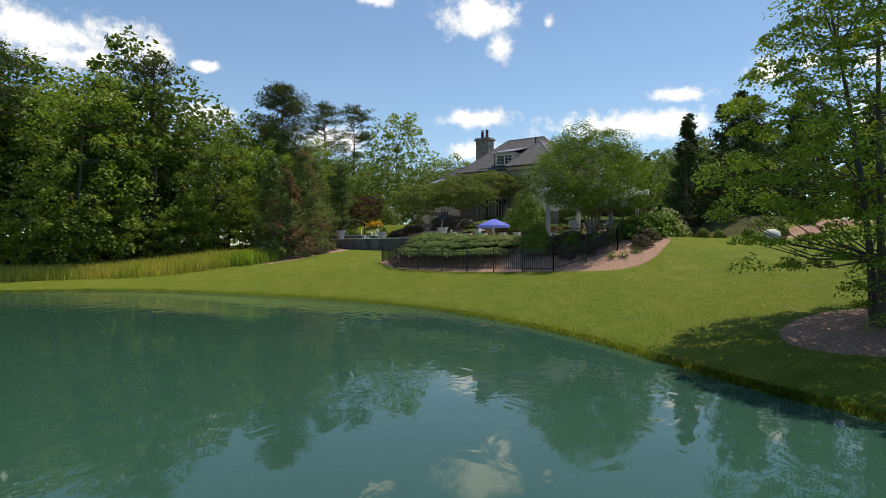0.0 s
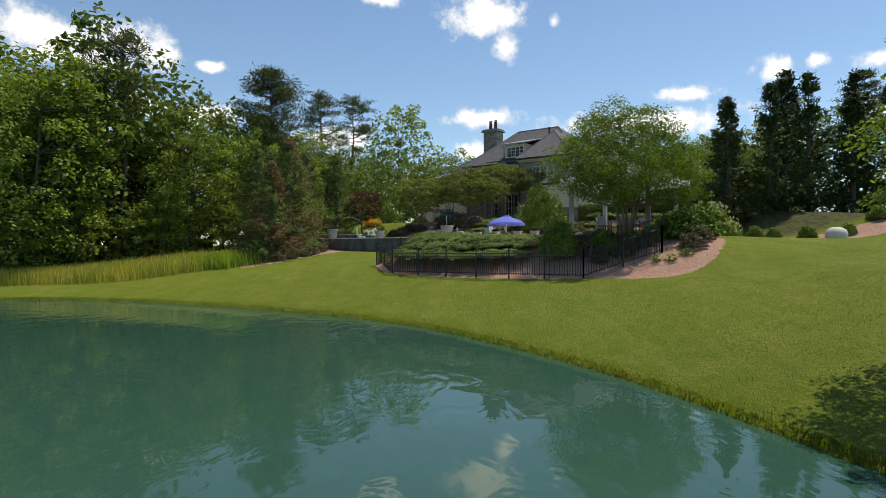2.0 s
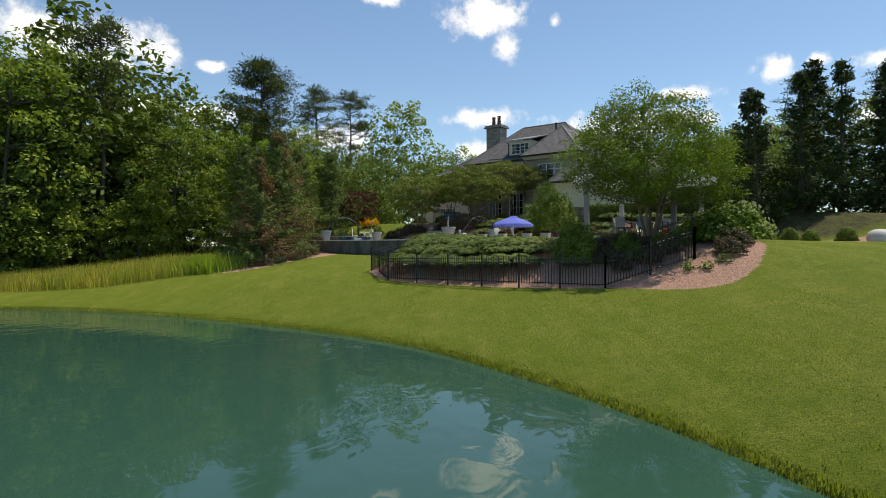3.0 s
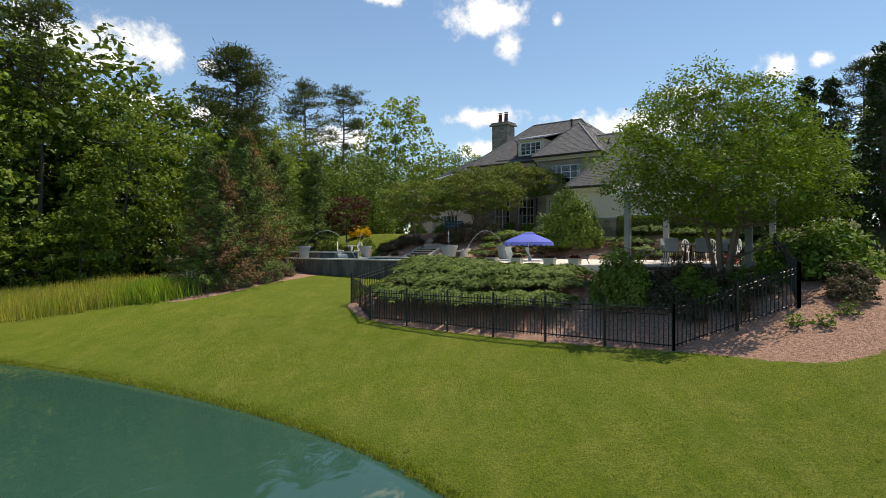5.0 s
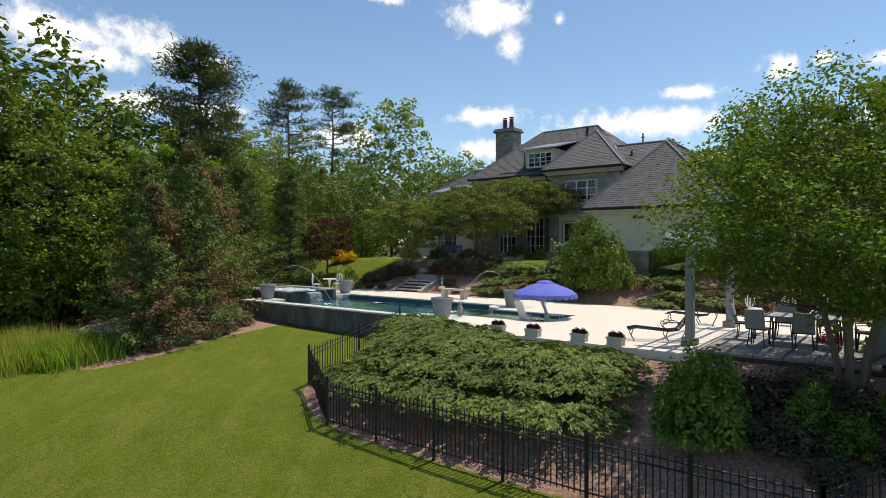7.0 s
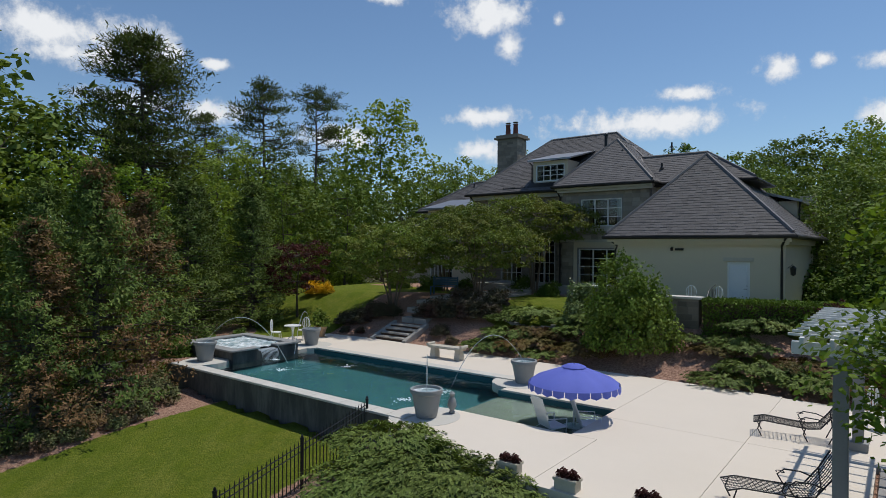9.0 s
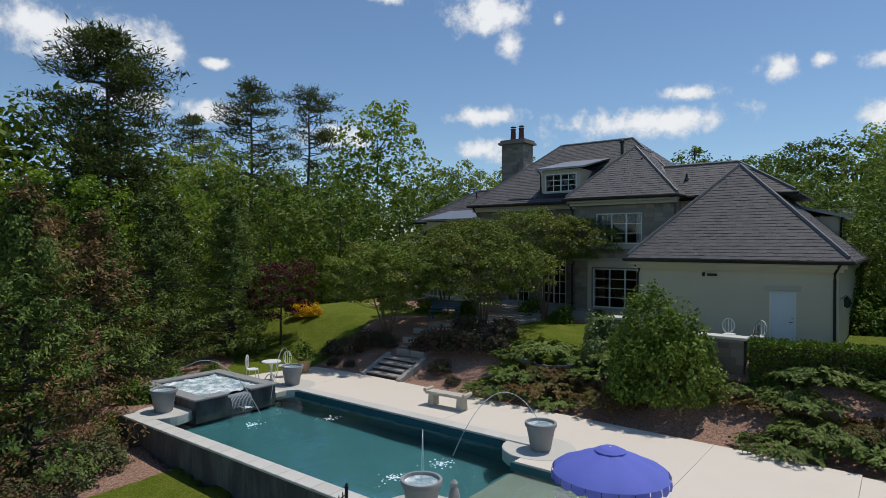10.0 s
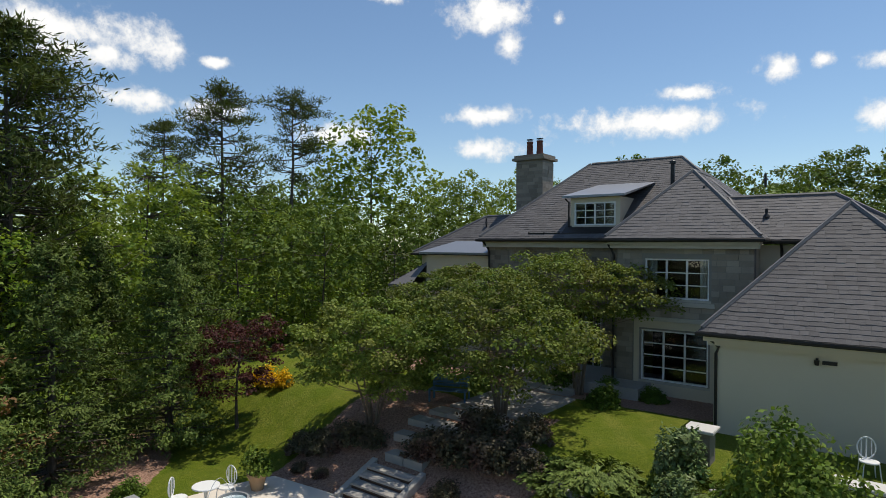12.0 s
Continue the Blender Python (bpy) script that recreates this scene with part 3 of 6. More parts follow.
def hip_roof(name, rect, z, ridge, top, slated=(), single=(), thick=0.16):
    """rect: u0, u1, v0, v1 of the eaves; ridge: two ends (u, v)."""
    u0, u1, v0, v1 = rect
    c = [Vector((u0, v0, z)), Vector((u1, v0, z)), Vector((u1, v1, z)), Vector((u0, v1, z))]
    r0, r1 = Vector((*ridge[0], top)), Vector((*ridge[1], top))
    along_u = abs(r1.x - r0.x) >= abs(r1.y - r0.y)
    if along_u:
        planes = {"front": [c[0], c[1], r1, r0], "right": [c[1], c[2], r1], "back": [c[2], c[3], r0, r1], "left": [c[3], c[0], r0]}
    else:
        planes = {"front": [c[0], c[1], r0], "right": [c[1], c[2], r1, r0], "back": [c[2], c[3], r1], "left": [c[3], c[0], r0, r1]}
    g = Geo()
    for p in planes.values():
        g.add(p, [tuple(range(len(p)))])
    g.add([q - Vector((0, 0, thick)) for q in c], [(3, 2, 1, 0)])
    for i in range(4):
        a, b = c[i], c[(i + 1) % 4]
        g.add([a - Vector((0, 0, thick)), b - Vector((0, 0, thick)), b, a], [(0, 1, 2, 3)])
    roof = part("roof", g, M_RIDGE, house, "grey slate hipped roof")
    for key in slated:
        slates(planes[key], roof, key in single)
    caps = Geo()
    for a, b in ((c[0], r0), (c[1], r1 if along_u else r0), (r0, r1)):
        if (b - a).length > 0.3:
            caps.tube([a + (b - a) * 0.02 + Vector((0, 0, 0.02)), b + Vector((0, 0, 0.02))], 0.075, 5)
    part("ridge_cap", caps, M_RIDGE, roof, "slate ridge and hip caps")
    gut = Geo()
    gut.tube([c[3] + Vector((-0.05, 0, -0.09)), c[0] + Vector((-0.05, -0.05, -0.09)), c[1] + Vector((0.05, -0.05, -0.09)), c[2] + Vector((0.05, 0, -0.09))], 0.07, 8)
    part("gutter", gut, M_BRONZE, roof, "dark bronze gutter")
    return roof


def blocks(parent, u0, u1, v, z0, z1, holes=(), course=0.2, wide=0.38, face=1, side=False):
    """Coursed ashlar standing 15 mm proud of a wall; side: on a wall that runs along v."""
    rng, g, row, z = np.random.default_rng(int(abs(u0 * 13 + z1 * 7) * 10)), Geo(), 0, z0
    while z < z1 - 0.05:
        h = min(course * rng.uniform(0.8, 1.2), z1 - z)
        x = u0
        while x < u1 - 0.02:
            w = min(wide * rng.uniform(0.6, 1.4), u1 - x)
            if u1 - x - w < 0.12:
                w = u1 - x
            cut = [q for q in holes if q[0] < x + w and x < q[1] and q[2] < z + h and z < q[3]]
            spans = [(x, x + w)]
            for q in cut:
                spans = [s for lo, hi in spans for s in ((lo, min(hi, q[0])), (max(lo, q[1]), hi)) if s[1] - s[0] > 0.04]
            for lo, hi in spans:
                p = 0.012 + rng.uniform(0, 0.012)
                if side:
                    g.box(v - (p if face > 0 else 0), v + (p if face < 0 else 0), lo + 0.006, hi - 0.006, z + 0.006, z + h - 0.006)
                else:
                    g.box(lo + 0.006, hi - 0.006, v - p * face, v, z + 0.006, z + h - 0.006)
            x += w
        z += h
    tagged(part("ashlar", g, M_STONE, parent), kind="stuff")


# wing with the painted side door
DOORHOLE = (5.28, 6.14, 4.4, 6.73)
wing = part("wall", walls_with_holes(Geo(), 0.35, 7.42, 0.35, 0.65, 3.6, 7.72, [DOORHOLE]), M_STUCCO, house, "cream stucco wall")
part("wall", Geo().box(7.12, 7.42, 0.65, 9.5, 3.6, 7.72), M_STUCCO, house)
part("wall", Geo().box(0.35, 0.65, 0.65, 9.5, 3.6, 7.72), M_STUCCO, house)
part("cornice", Geo().box(0.2, 7.57, 0.2, 0.36, 7.45, 7.71).box(0.1, 7.67, 0.08, 0.2, 7.58, 7.71).box(0.2, 0.35, 0.36, 9, 7.45, 7.71).box(7.43, 7.57, 0.36, 9, 7.45, 7.71), M_STUCCO, house)
hip_roof("wing", (0, 7.8, 0, 12.0), 7.88, ((3.55, 3.95), (3.55, 9.5)), 11.88, ("front", "left", "right"), ("front",))
door = part("door", Geo().box(5.33, 6.09, 0.42, 0.47, 4.66, 6.68).box(5.42, 6.0, 0.405, 0.42, 4.85, 5.55).box(5.42, 6.0, 0.405, 0.42, 5.7, 6.55), M_DOOR, house, "closed white panelled side door")
part("door_frame", Geo().box(5.28, 5.33, 0.36, 0.5, 4.64, 6.73).box(6.09, 6.14, 0.36, 0.5, 4.64, 6.73).box(5.33, 6.09, 0.36, 0.5, 6.68, 6.73), M_WHITE, door)
part("handle", Geo().tube([(6.02, 0.4, 5.62), (6.02, 0.34, 5.62), (5.92, 0.34, 5.62)], 0.014, 6).lathe([(0.03, 0), (0.03, 0.02)], 10, (6.02, 0.38, 5.74)), M_DARKMETAL, door, "black lever handle")
part("lintel", Geo().box(5.12, 6.28, 0.3, 0.348, 6.76, 6.92), M_STONEFURN, house, "grey stone door lintel", bevel=0.006)
part("floodlight", Geo().box(3.0, 3.06, 0.22, 0.35, 7.3, 7.36).lathe([(0.05, 0), (0.07, 0.14)], 10, (3.03, 0.2, 7.18)).box(3.15, 3.5, 0.28, 0.348, 7.2, 7.3), M_BRONZE, house, "small wall floodlight")
for u in (7.3,):
    part("downpipe", Geo().tube([(u + 0.2, 0.0, 7.78), (u, 0.25, 7.4), (u, 0.3, 7.2), (u, 0.3, 4.3)], 0.045, 8), M_BRONZE, house, "dark bronze downpipe")
part("downpipe", Geo().tube([(0.12, 0.1, 7.76), (0.5, 0.3, 7.4), (0.42, 0.3, 7.2), (0.42, 0.3, 4.3)], 0.045, 8), M_BRONZE, house)
lantern = part("wall_lantern", Geo().lathe([(0.02, 0), (0.09, 0.05), (0.11, 0.3), (0.13, 0.31), (0.02, 0.42)], 6, (7.62, 0.9, 6.2)).tube([(7.42, 0.9, 6.5), (7.6, 0.9, 6.66), (7.62, 0.9, 6.6)], 0.014, 5), M_DARKMETAL, house, "black wall lantern")

# projecting bay of the main block
UPPER, LOWER = (-3.0, -0.67, 8.46, 9.97), (-3.13, -0.68, 5.3, 7.24)
part("wall", walls_with_holes(Geo(), -4.1, 0.8, 3.9, 4.25, 4.3, 10.5, [UPPER, LOWER]), M_MORTAR, house, "coursed limestone wall")
part("wall", Geo().box(-4.1, -3.75, 4.25, 6, 4.3, 10.5), M_MORTAR, house)
part("wall", Geo().box(0.45, 0.8, 4.25, 6, 4.3, 10.5), M_STUCCO, house)
part("wall", Geo().box(0.8, 3.8, 4.95, 5.2, 7.5, 10.5), M_STUCCO, house)
blocks(house, -4.1, 0.8, 3.9, 7.75, 10.35, [(-3.08, -0.59, 8.36, 10.05)])
blocks(house, -4.1, -3.45, 3.9, 4.4, 7.6)
part("stucco_panel", walls_with_holes(Geo(), -3.4, 0.4, 3.862, 3.898, 4.4, 7.6, [(-3.2, -0.61, 5.2, 7.31)]), M_STUCCO, house, "pale render round the lower window")
part("string_course", Geo().box(-4.2, 0.9, 3.78, 3.9, 7.6, 7.75).box(-3.2, -0.45, 3.8, 3.87, 8.2, 8.36), M_STONEFURN, house)
part("cornice", Geo().box(-4.3, 1.0, 3.62, 3.9, 10.36, 10.5).box(-4.4, 1.05, 3.5, 3.9, 10.5, 10.6).box(-4.25, -4.1, 3.9, 5.5, 10.36, 10.6), M_STONEFURN, house, "moulded stone cornice")
window(house, *UPPER, 4.0, 3, 3, curtain=True, heavy=(1, 2))
window(house, *LOWER, 4.0, 3, 4, heavy=(1, 2))
hip_roof("bay", (-4.48, 1.12, 3.4, 10.0), 10.76, ((-1.95, 6.5), (-1.95, 9.0)), 13.55, ("front", "left", "right"))
hip_roof("link", (0.6, 5.6, 4.55, 9.2), 10.72, ((-0.6, 6.5), (2.95, 6.5)), 12.36, ("front",))
part("downpipe", Geo().tube([(-4.42, 3.5, 10.65), (-4.3, 3.8, 10.3), (-4.22, 3.82, 10.1), (-4.22, 3.82, 4.5)], 0.05, 8), M_BRONZE, house)
part("downpipe", Geo().tube([(1.5, 4.6, 10.6), (1.5, 4.85, 10.3), (1.5, 4.88, 8.6)], 0.05, 8), M_BRONZE, house)

# main block, set back, with the dormer
FRENCH = [(-7.0, -5.5, 5.0, 7.75), (-9.3, -7.8, 5.0, 7.75)]
part("wall", walls_with_holes(Geo(), -11.4, -4.1, 5.7, 6.0, 4.3, 10.5, FRENCH), M_MORTAR, house)
blocks(house, -11.4, -4.15, 5.7, 4.5, 10.4, [(q[0] - 0.08, q[1] + 0.08, q[2] - 0.1, q[3] + 0.08) for q in FRENCH])
part("wall", Geo().box(-11.4, -11.05, 6.0, 15, 4.3, 10.5), M_STUCCO, house)
part("wall", Geo().box(-11.4, 7.0, 15, 15.3, 4.3, 10.5), M_STUCCO, house)
for q in FRENCH:
    window(house, *q, 5.8, 4, 4, heavy=(2,), label="white glazed french doors")
part("cornice", Geo().box(-11.55, -4.45, 5.4, 5.68, 10.36, 10.62), M_STONEFURN, house)
hip_roof("main", (-11.72, 1.4, 5.2, 15.4), 10.78, ((-8.1, 10.3), (-3.48, 10.3)), 14.7, ("front", "left", "right"))
part("downpipe", Geo().tube([(-11.5, 5.3, 10.66), (-11.3, 5.5, 10.3), (-11.3, 5.6, 10.1), (-11.3, 5.6, 4.6)], 0.05, 8), M_BRONZE, house)
dormer = part("dormer", walls_with_holes(Geo(), -7.1, -4.78, 5.9, 6.05, 11.25, 12.6, [(-6.9, -4.98, 11.36, 12.38)]).box(-7.1, -6.95, 6.05, 8.2, 11.25, 12.6).box(-4.93, -4.78, 6.05, 8.6, 11.25, 12.6), M_STUCCO, house, "stucco roof dormer")
window(dormer, -6.9, -4.98, 11.36, 12.38, 5.94, 4, 3, heavy=(2,), label="white dormer window")
part("dormer_roof", Geo().add([(-7.4, 5.65, 12.6), (-4.5, 5.65, 12.6), (-4.2, 8.5, 13.3), (-6.9, 8.7, 13.35), (-7.4, 5.65, 12.7), (-4.5, 5.65, 12.7), (-4.1, 8.5, 13.4), (-6.9, 8.7, 13.45)],
     [(3, 2, 1, 0), (4, 5, 6, 7), (0, 1, 5, 4), (1, 2, 6, 5), (2, 3, 7, 6), (3, 0, 4, 7)]), M_METALROOF, dormer, "grey metal dormer roof")
part("downpipe", Geo().tube([(-7.3, 5.75, 12.58), (-7.16, 5.85, 12.4), (-7.16, 5.85, 11.3)], 0.04, 6), M_BRONZE, dormer)
part("flashing", Geo().add([(-7.3, 5.42, 11.0), (-4.7, 5.42, 11.0), (-4.7, 5.9, 11.36), (-7.3, 5.9, 11.36)], [(0, 1, 2, 3)]), M_BRONZE, dormer, "dark lead flashing under the dormer")
vent = Geo().tube([(-3.1, 7.6, 12.9), (-3.1, 7.6, 14.1)], 0.09, 8).lathe([(0.14, 0), (0.14, 0.1), (0.05, 0.16)], 10, (-3.1, 7.6, 14.05))
part("vent_stack", vent, M_DARKMETAL, house, "black roof vent pipe")
for u, v, z in ((-1.3, 5.6, 12.5), (0.9, 5.5, 11.55), (-14.0, 9.4, 11.7), (0.2, 9.5, 13.3)):
    part("vent_stack", Geo().tube([(u, v, z - 0.3), (u, v, z + 0.3)], 0.05, 8).lathe([(0.12, 0), (0.05, 0.12)], 8, (u, v, z)), M_DARKMETAL, house)
part("snow_guard", Geo().box(-9.0, -7.4, 5.42, 5.46, 11.0, 11.03).box(-9.0, -8.97, 5.4, 5.46, 10.9, 11.06).box(-8.2, -8.17, 5.4, 5.46, 10.9, 11.06).box(-7.43, -7.4, 5.4, 5.46, 10.9, 11.06), M_DARKMETAL, house)

# chimney
chimney = part("chimney", Geo().box(-13.0, -11.3, 11.0, 12.3, 5, 15.35), M_MORTAR, house, "grey stone chimney with two clay flues")
blocks(chimney, -13.0, -11.3, 11.0, 10.5, 15.2, course=0.2, wide=0.42)
blocks(chimney, 11.0, 12.3, -11.3, 10.5, 15.2, course=0.2, wide=0.42, face=-1, side=True)
part("cap", Geo().box(-13.2, -11.1, 10.8, 12.5, 15.35, 15.5).box(-13.1, -11.2, 10.9, 12.4, 15.5, 15.66), M_STONE, chimney, bevel=0.015)
for u in (-12.45, -11.8):
    part("flue", Geo().lathe([(0.22, 0), (0.2, 0.1), (0.16, 0.75), (0.19, 0.8), (0.19, 0.86)], 14, (u, 11.6, 15.66)), M_CHIMPOT, chimney, "dark red clay flue", smooth=True)
    part("flue_cowl", Geo().lathe([(0.2, 0.96), (0.2, 0.99), (0.03, 1.03)], 12, (u, 11.6, 15.66)).tube([(u - 0.12, 11.6, 16.4), (u - 0.12, 11.6, 16.64)], 0.012, 4).tube([(u + 0.12, 11.6, 16.4), (u + 0.12, 11.6, 16.64)], 0.012, 4), M_DARKMETAL, chimney)

# left pavilion, its metal roof and the low lean-to
PAVWIN = [(-15.7, -13.7, 5.0, 6.7)]
part("wall", walls_with_holes(Geo(), -15.9, -11.4, 6.35, 6.6, 4.3, 9.9, PAVWIN), M_STUCCO, house)
part("wall", Geo().box(-15.9, -15.6, 6.6, 12, 4.3, 9.9), M_STUCCO, house)
window(house, *PAVWIN[0], 6.42, 6, 3, heavy=(2, 4))
part("metal_roof", Geo().add([(-16.15, 6.0, 9.95), (-11.7, 6.0, 9.95), (-11.7, 9.5, 9.95), (-16.15, 9.5, 9.95), (-16.15, 6.0, 10.06), (-11.7, 6.0, 10.06), (-11.7, 9.5, 10.06), (-16.15, 9.5, 10.06), (-14.7, 7.4, 10.66), (-12.0, 7.4, 10.66), (-12.0, 9.5, 10.66), (-14.7, 9.5, 10.66)],
     [(3, 2, 1, 0), (0, 1, 5, 4), (1, 2, 6, 5), (2, 3, 7, 6), (3, 0, 4, 7), (4, 5, 9, 8), (5, 6, 10, 9), (6, 7, 11, 10), (7, 4, 8, 11), (8, 9, 10, 11)]), M_METALROOF, house, "pale zinc pavilion roof")
hip_roof("side", (-18.0, -11.0, 7.6, 13.4), 10.0, ((-14.5, 10.2), (-11.3, 10.2)), 12.14, ("front", "left"))
part("wall", Geo().box(-17.6, -15.9, 8.0, 13.0, 4.3, 9.95), M_STUCCO, house)
part("wall", Geo().box(-17.2, -15.9, 5.5, 8.0, 4.3, 8.25), M_STUCCO, house)
low = [(-17.5, 5.0, 8.3), (-15.9, 5.0, 8.3), (-15.9, 7.4, 9.55), (-15.9, 8.0, 9.55), (-17.5, 8.0, 8.3)]
part("roof", Geo().add([(-17.5, 5, 8.3), (-15.9, 5, 8.3), (-15.9, 6.6, 9.55), (-15.9, 8, 9.55), (-17.5, 8, 8.3), (-17.5, 5, 8.15), (-15.9, 5, 8.15), (-15.9, 8, 8.15), (-17.5, 8, 8.15)], [(0, 1, 2), (0, 2, 3, 4), (8, 7, 6, 5), (0, 5, 6, 1), (4, 8, 5, 0), (4, 3, 7, 8)]), M_RIDGE, house)
slates([(-17.5, 8.0, 8.31), (-17.5, 5.0, 8.31), (-15.9, 6.6, 9.56), (-15.9, 8.0, 9.56)], house)

# rear block behind the wing
part("wall", Geo().box(3.8, 6.75, 9.0, 14.0, 4.3, 9.8), M_STUCCO, house)
part("roof", Geo().add([(3.6, 8.7, 10.75), (7.0, 8.7, 9.85), (7.0, 14.3, 9.85), (3.6, 14.3, 10.75), (3.6, 8.7, 10.62), (7.0, 8.7, 9.72), (7.0, 14.3, 9.72), (3.6, 14.3, 10.62)],
     [(0, 1, 2, 3), (7, 6, 5, 4), (0, 4, 5, 1), (1, 5, 6, 2), (2, 6, 7, 3), (3, 7, 4, 0)]), M_METALROOF, house)
part("downpipe", Geo().tube([(6.9, 8.8, 9.75), (6.85, 8.95, 9.4), (6.85, 8.95, 4.5)], 0.05, 6), M_BRONZE, house)

# ---- pool, deck, spa ----
def plan_prism(outline, z0, z1):
    """A slab from an outline in the garden's axes, in the local frame of a thing at its origin."""
    return Geo().prism(outline, z0, z1)


deck = thing("pool_deck", (0, 0, 0), "pale sand-coloured concrete pool deck", "deck", kind="structure")


def half_disc(a, b, r, start, end, n=14):
    return [(a + r * math.cos(radians(start + (end - start) * k / n)), b + r * math.sin(radians(start + (end - start) * k / n))) for k in range(n + 1)]


SLABS = [
    [(-25.9, 32.75), (-24.9, 32.2), (-23.2, 31.75), (-21.3, 31.45), (-21.3, 34.49), (-25.4, 34.49), (-25.9, 33.6)],
    [(-21.29, 31.44), (-18.71, 31.42), (-18.71, 36.29), (-21.9, 36.29), (-21.9, 34.5), (-21.29, 34.5)],
    [(-18.7, 31.42), (-16.41, 31.4), (-16.41, 36.29), (-18.7, 36.29)],
    [(-21.9, 36.3), (-18.71, 36.3), (-18.71, 41.35), (-21.9, 41.45)],
    [(-18.7, 36.3), (-12.5, 36.3), (-12.5, 40.9), (-18.7, 41.2)],
    [(-25.4, 37.11), (-21.91, 37.11), (-21.91, 41.45), (-28.9, 41.6), (-28.9, 38.41), (-25.4, 38.41)],
    [(-35.4, 38.41), (-28.91, 38.41), (-28.91, 41.6), (-35.4, 41.75)],
    [(-38.7, 38.3), (-38.2, 37.75), (-35.41, 37.65), (-35.41, 41.75), (-37.9, 41.5), (-38.3, 40.4)],
]
for outline in SLABS:
    part("slab", plan_prism(outline, 2.8, DECK), M_DECK, deck)

pool = thing("swimming_pool", (0, 0, 0), "rectangular swimming pool with dark teal plaster and raised outer wall", "pool")
part("basin_floor", Geo().box(-36.3, -25.4, 33.4, 38.4, 1.45, 1.6), M_BASIN, pool)
part("basin_wall", Geo().box(-36.3, -25.4, 38.3, 38.4, 1.6, 3.06).box(-36.3, -25.4, 33.39, 33.42, 1.6, 3.0).box(-36.35, -36.25, 33.42, 38.3, 1.6, 3.0).box(-25.5, -25.4, 33.42, 34.5, 1.6, 3.06).box(-25.5, -25.4, 37.1, 38.3, 1.6, 3.06).box(-25.5, -25.4, 34.5, 37.1, 1.6, 2.62), M_BASIN, pool, "dark teal plaster wall")
part("tanning_ledge", Geo().box(-25.4, -21.9, 34.5, 37.1, 2.5, 2.66), M_LEDGE, pool, "shallow tanning ledge")
part("ledge_side", Geo().box(-25.4, -21.9, 34.48, 34.5, 2.4, 3.05).box(-25.4, -21.9, 37.1, 37.12, 2.4, 3.05).box(-21.9, -21.88, 34.5, 37.1, 2.4, 3.05), M_BASIN, pool)
part("outer_wall", Geo().box(-36.95, -25.5, 33.0, 33.38, 0.8, 3.07).box(-36.95, -36.6, 33.38, 35.0, 0.8, 3.07), M_POOLWALL, pool, "dark water-stained outer wall")
cop = Geo().box(-0.29, 0.29, -0.22, 0.22, 0, 0.06).mesh("coping_stone", M_COPING, bevel=0.008)
n = 19
for k in range(n):
    piece("coping_stone", cop, pool, pose(-36.6 + (k + 0.5) * 11.0 / n, 33.18, 3.07))
for k in range(17):
    piece("coping_stone", cop, pool, pose(-35.1 + (k + 0.5) * 9.6 / 17, 38.52, 3.08))
surface = part("pool_water", Geo().add([(-36.3, 33.4, 2.97), (-25.45, 33.4, 2.97), (-25.45, 34.5, 2.97), (-21.9, 34.5, 2.97), (-21.9, 37.1, 2.97), (-25.45, 37.1, 2.97), (-25.45, 38.4, 2.97), (-36.3, 38.4, 2.97)], [(0, 1, 2, 3, 4, 5, 6, 7)]), M_POOLWATER, pool, "rippling clear pool water")
surface.visible_shadow = False
for a, b in ((-33.2, 35.2), (-31.9, 37.0), (-26.9, 36.2), (-27.2, 34.8), (-35.0, 36.2)):
    rng = np.random.default_rng(int(a * -10))
    g = Geo()
    for k in range(60):
        r = abs(rng.normal()) * 0.17 * (1 if a > -35 else 0.6)
        w = rng.uniform(0, 6.28)
        s = rng.uniform(0.01, 0.036)
        g.lathe([(s, 0), (s * 0.8, s * 0.35), (s * 0.2, s * 0.5)], 6, (a + r * math.cos(w), b + r * math.sin(w), 2.965))
    part("splash", g, M_FOAM, pool, "white splash where a jet lands")
for (a, b, r) in ((-25.4, 38.35, 0.95), (-36.0, 38.75, 0.9), (-36.15, 34.0, 0.85), (-25.4, 33.55, 0.9)):
    ring = half_disc(a, b, r, 0, 345, 24)
    part("pot_platform", plan_prism(ring, 2.5, 3.106), M_COPING, pool, "round pale stone platform", bevel=0.01)

spa = thing("spa", (0, 0, 0), "raised square stone spa full of churning white water", "spa")
part("spa_wall", Geo().box(-38.95, -35.4, 34.65, 34.95, 2.0, 3.4).box(-38.95, -35.4, 37.3, 37.6, 2.0, 3.4).box(-38.95, -38.65, 34.95, 37.3, 2.0, 3.4).box(-35.7, -35.4, 34.95, 35.75, 2.0, 3.4).box(-35.7, -35.4, 36.55, 37.3, 2.0, 3.4).box(-35.7, -35.4, 35.75, 36.55, 2.0, 3.3), M_POOLWALL, spa, "dark stone-faced wall")
part("spa_coping", Geo().box(-39.05, -35.3, 34.55, 35.0, 3.4, 3.46).box(-39.05, -35.3, 37.25, 37.7, 3.4, 3.46).box(-39.05, -38.6, 35.0, 37.25, 3.4, 3.46).box(-35.75, -35.3, 35.0, 35.75, 3.4, 3.46).box(-35.75, -35.3, 36.55, 37.25, 3.4, 3.46), M_POT, spa, "grey stone coping", bevel=0.01)
rng = np.random.default_rng(5)
N = 44
gx, gy = np.meshgrid(np.linspace(-38.62, -35.72, N), np.linspace(34.97, 37.28, N))
gz = 3.34 + 0.035 * np.abs(np.sin(gx * 9 + 2 * np.sin(gy * 6))) + 0.03 * rng.random(gx.shape)
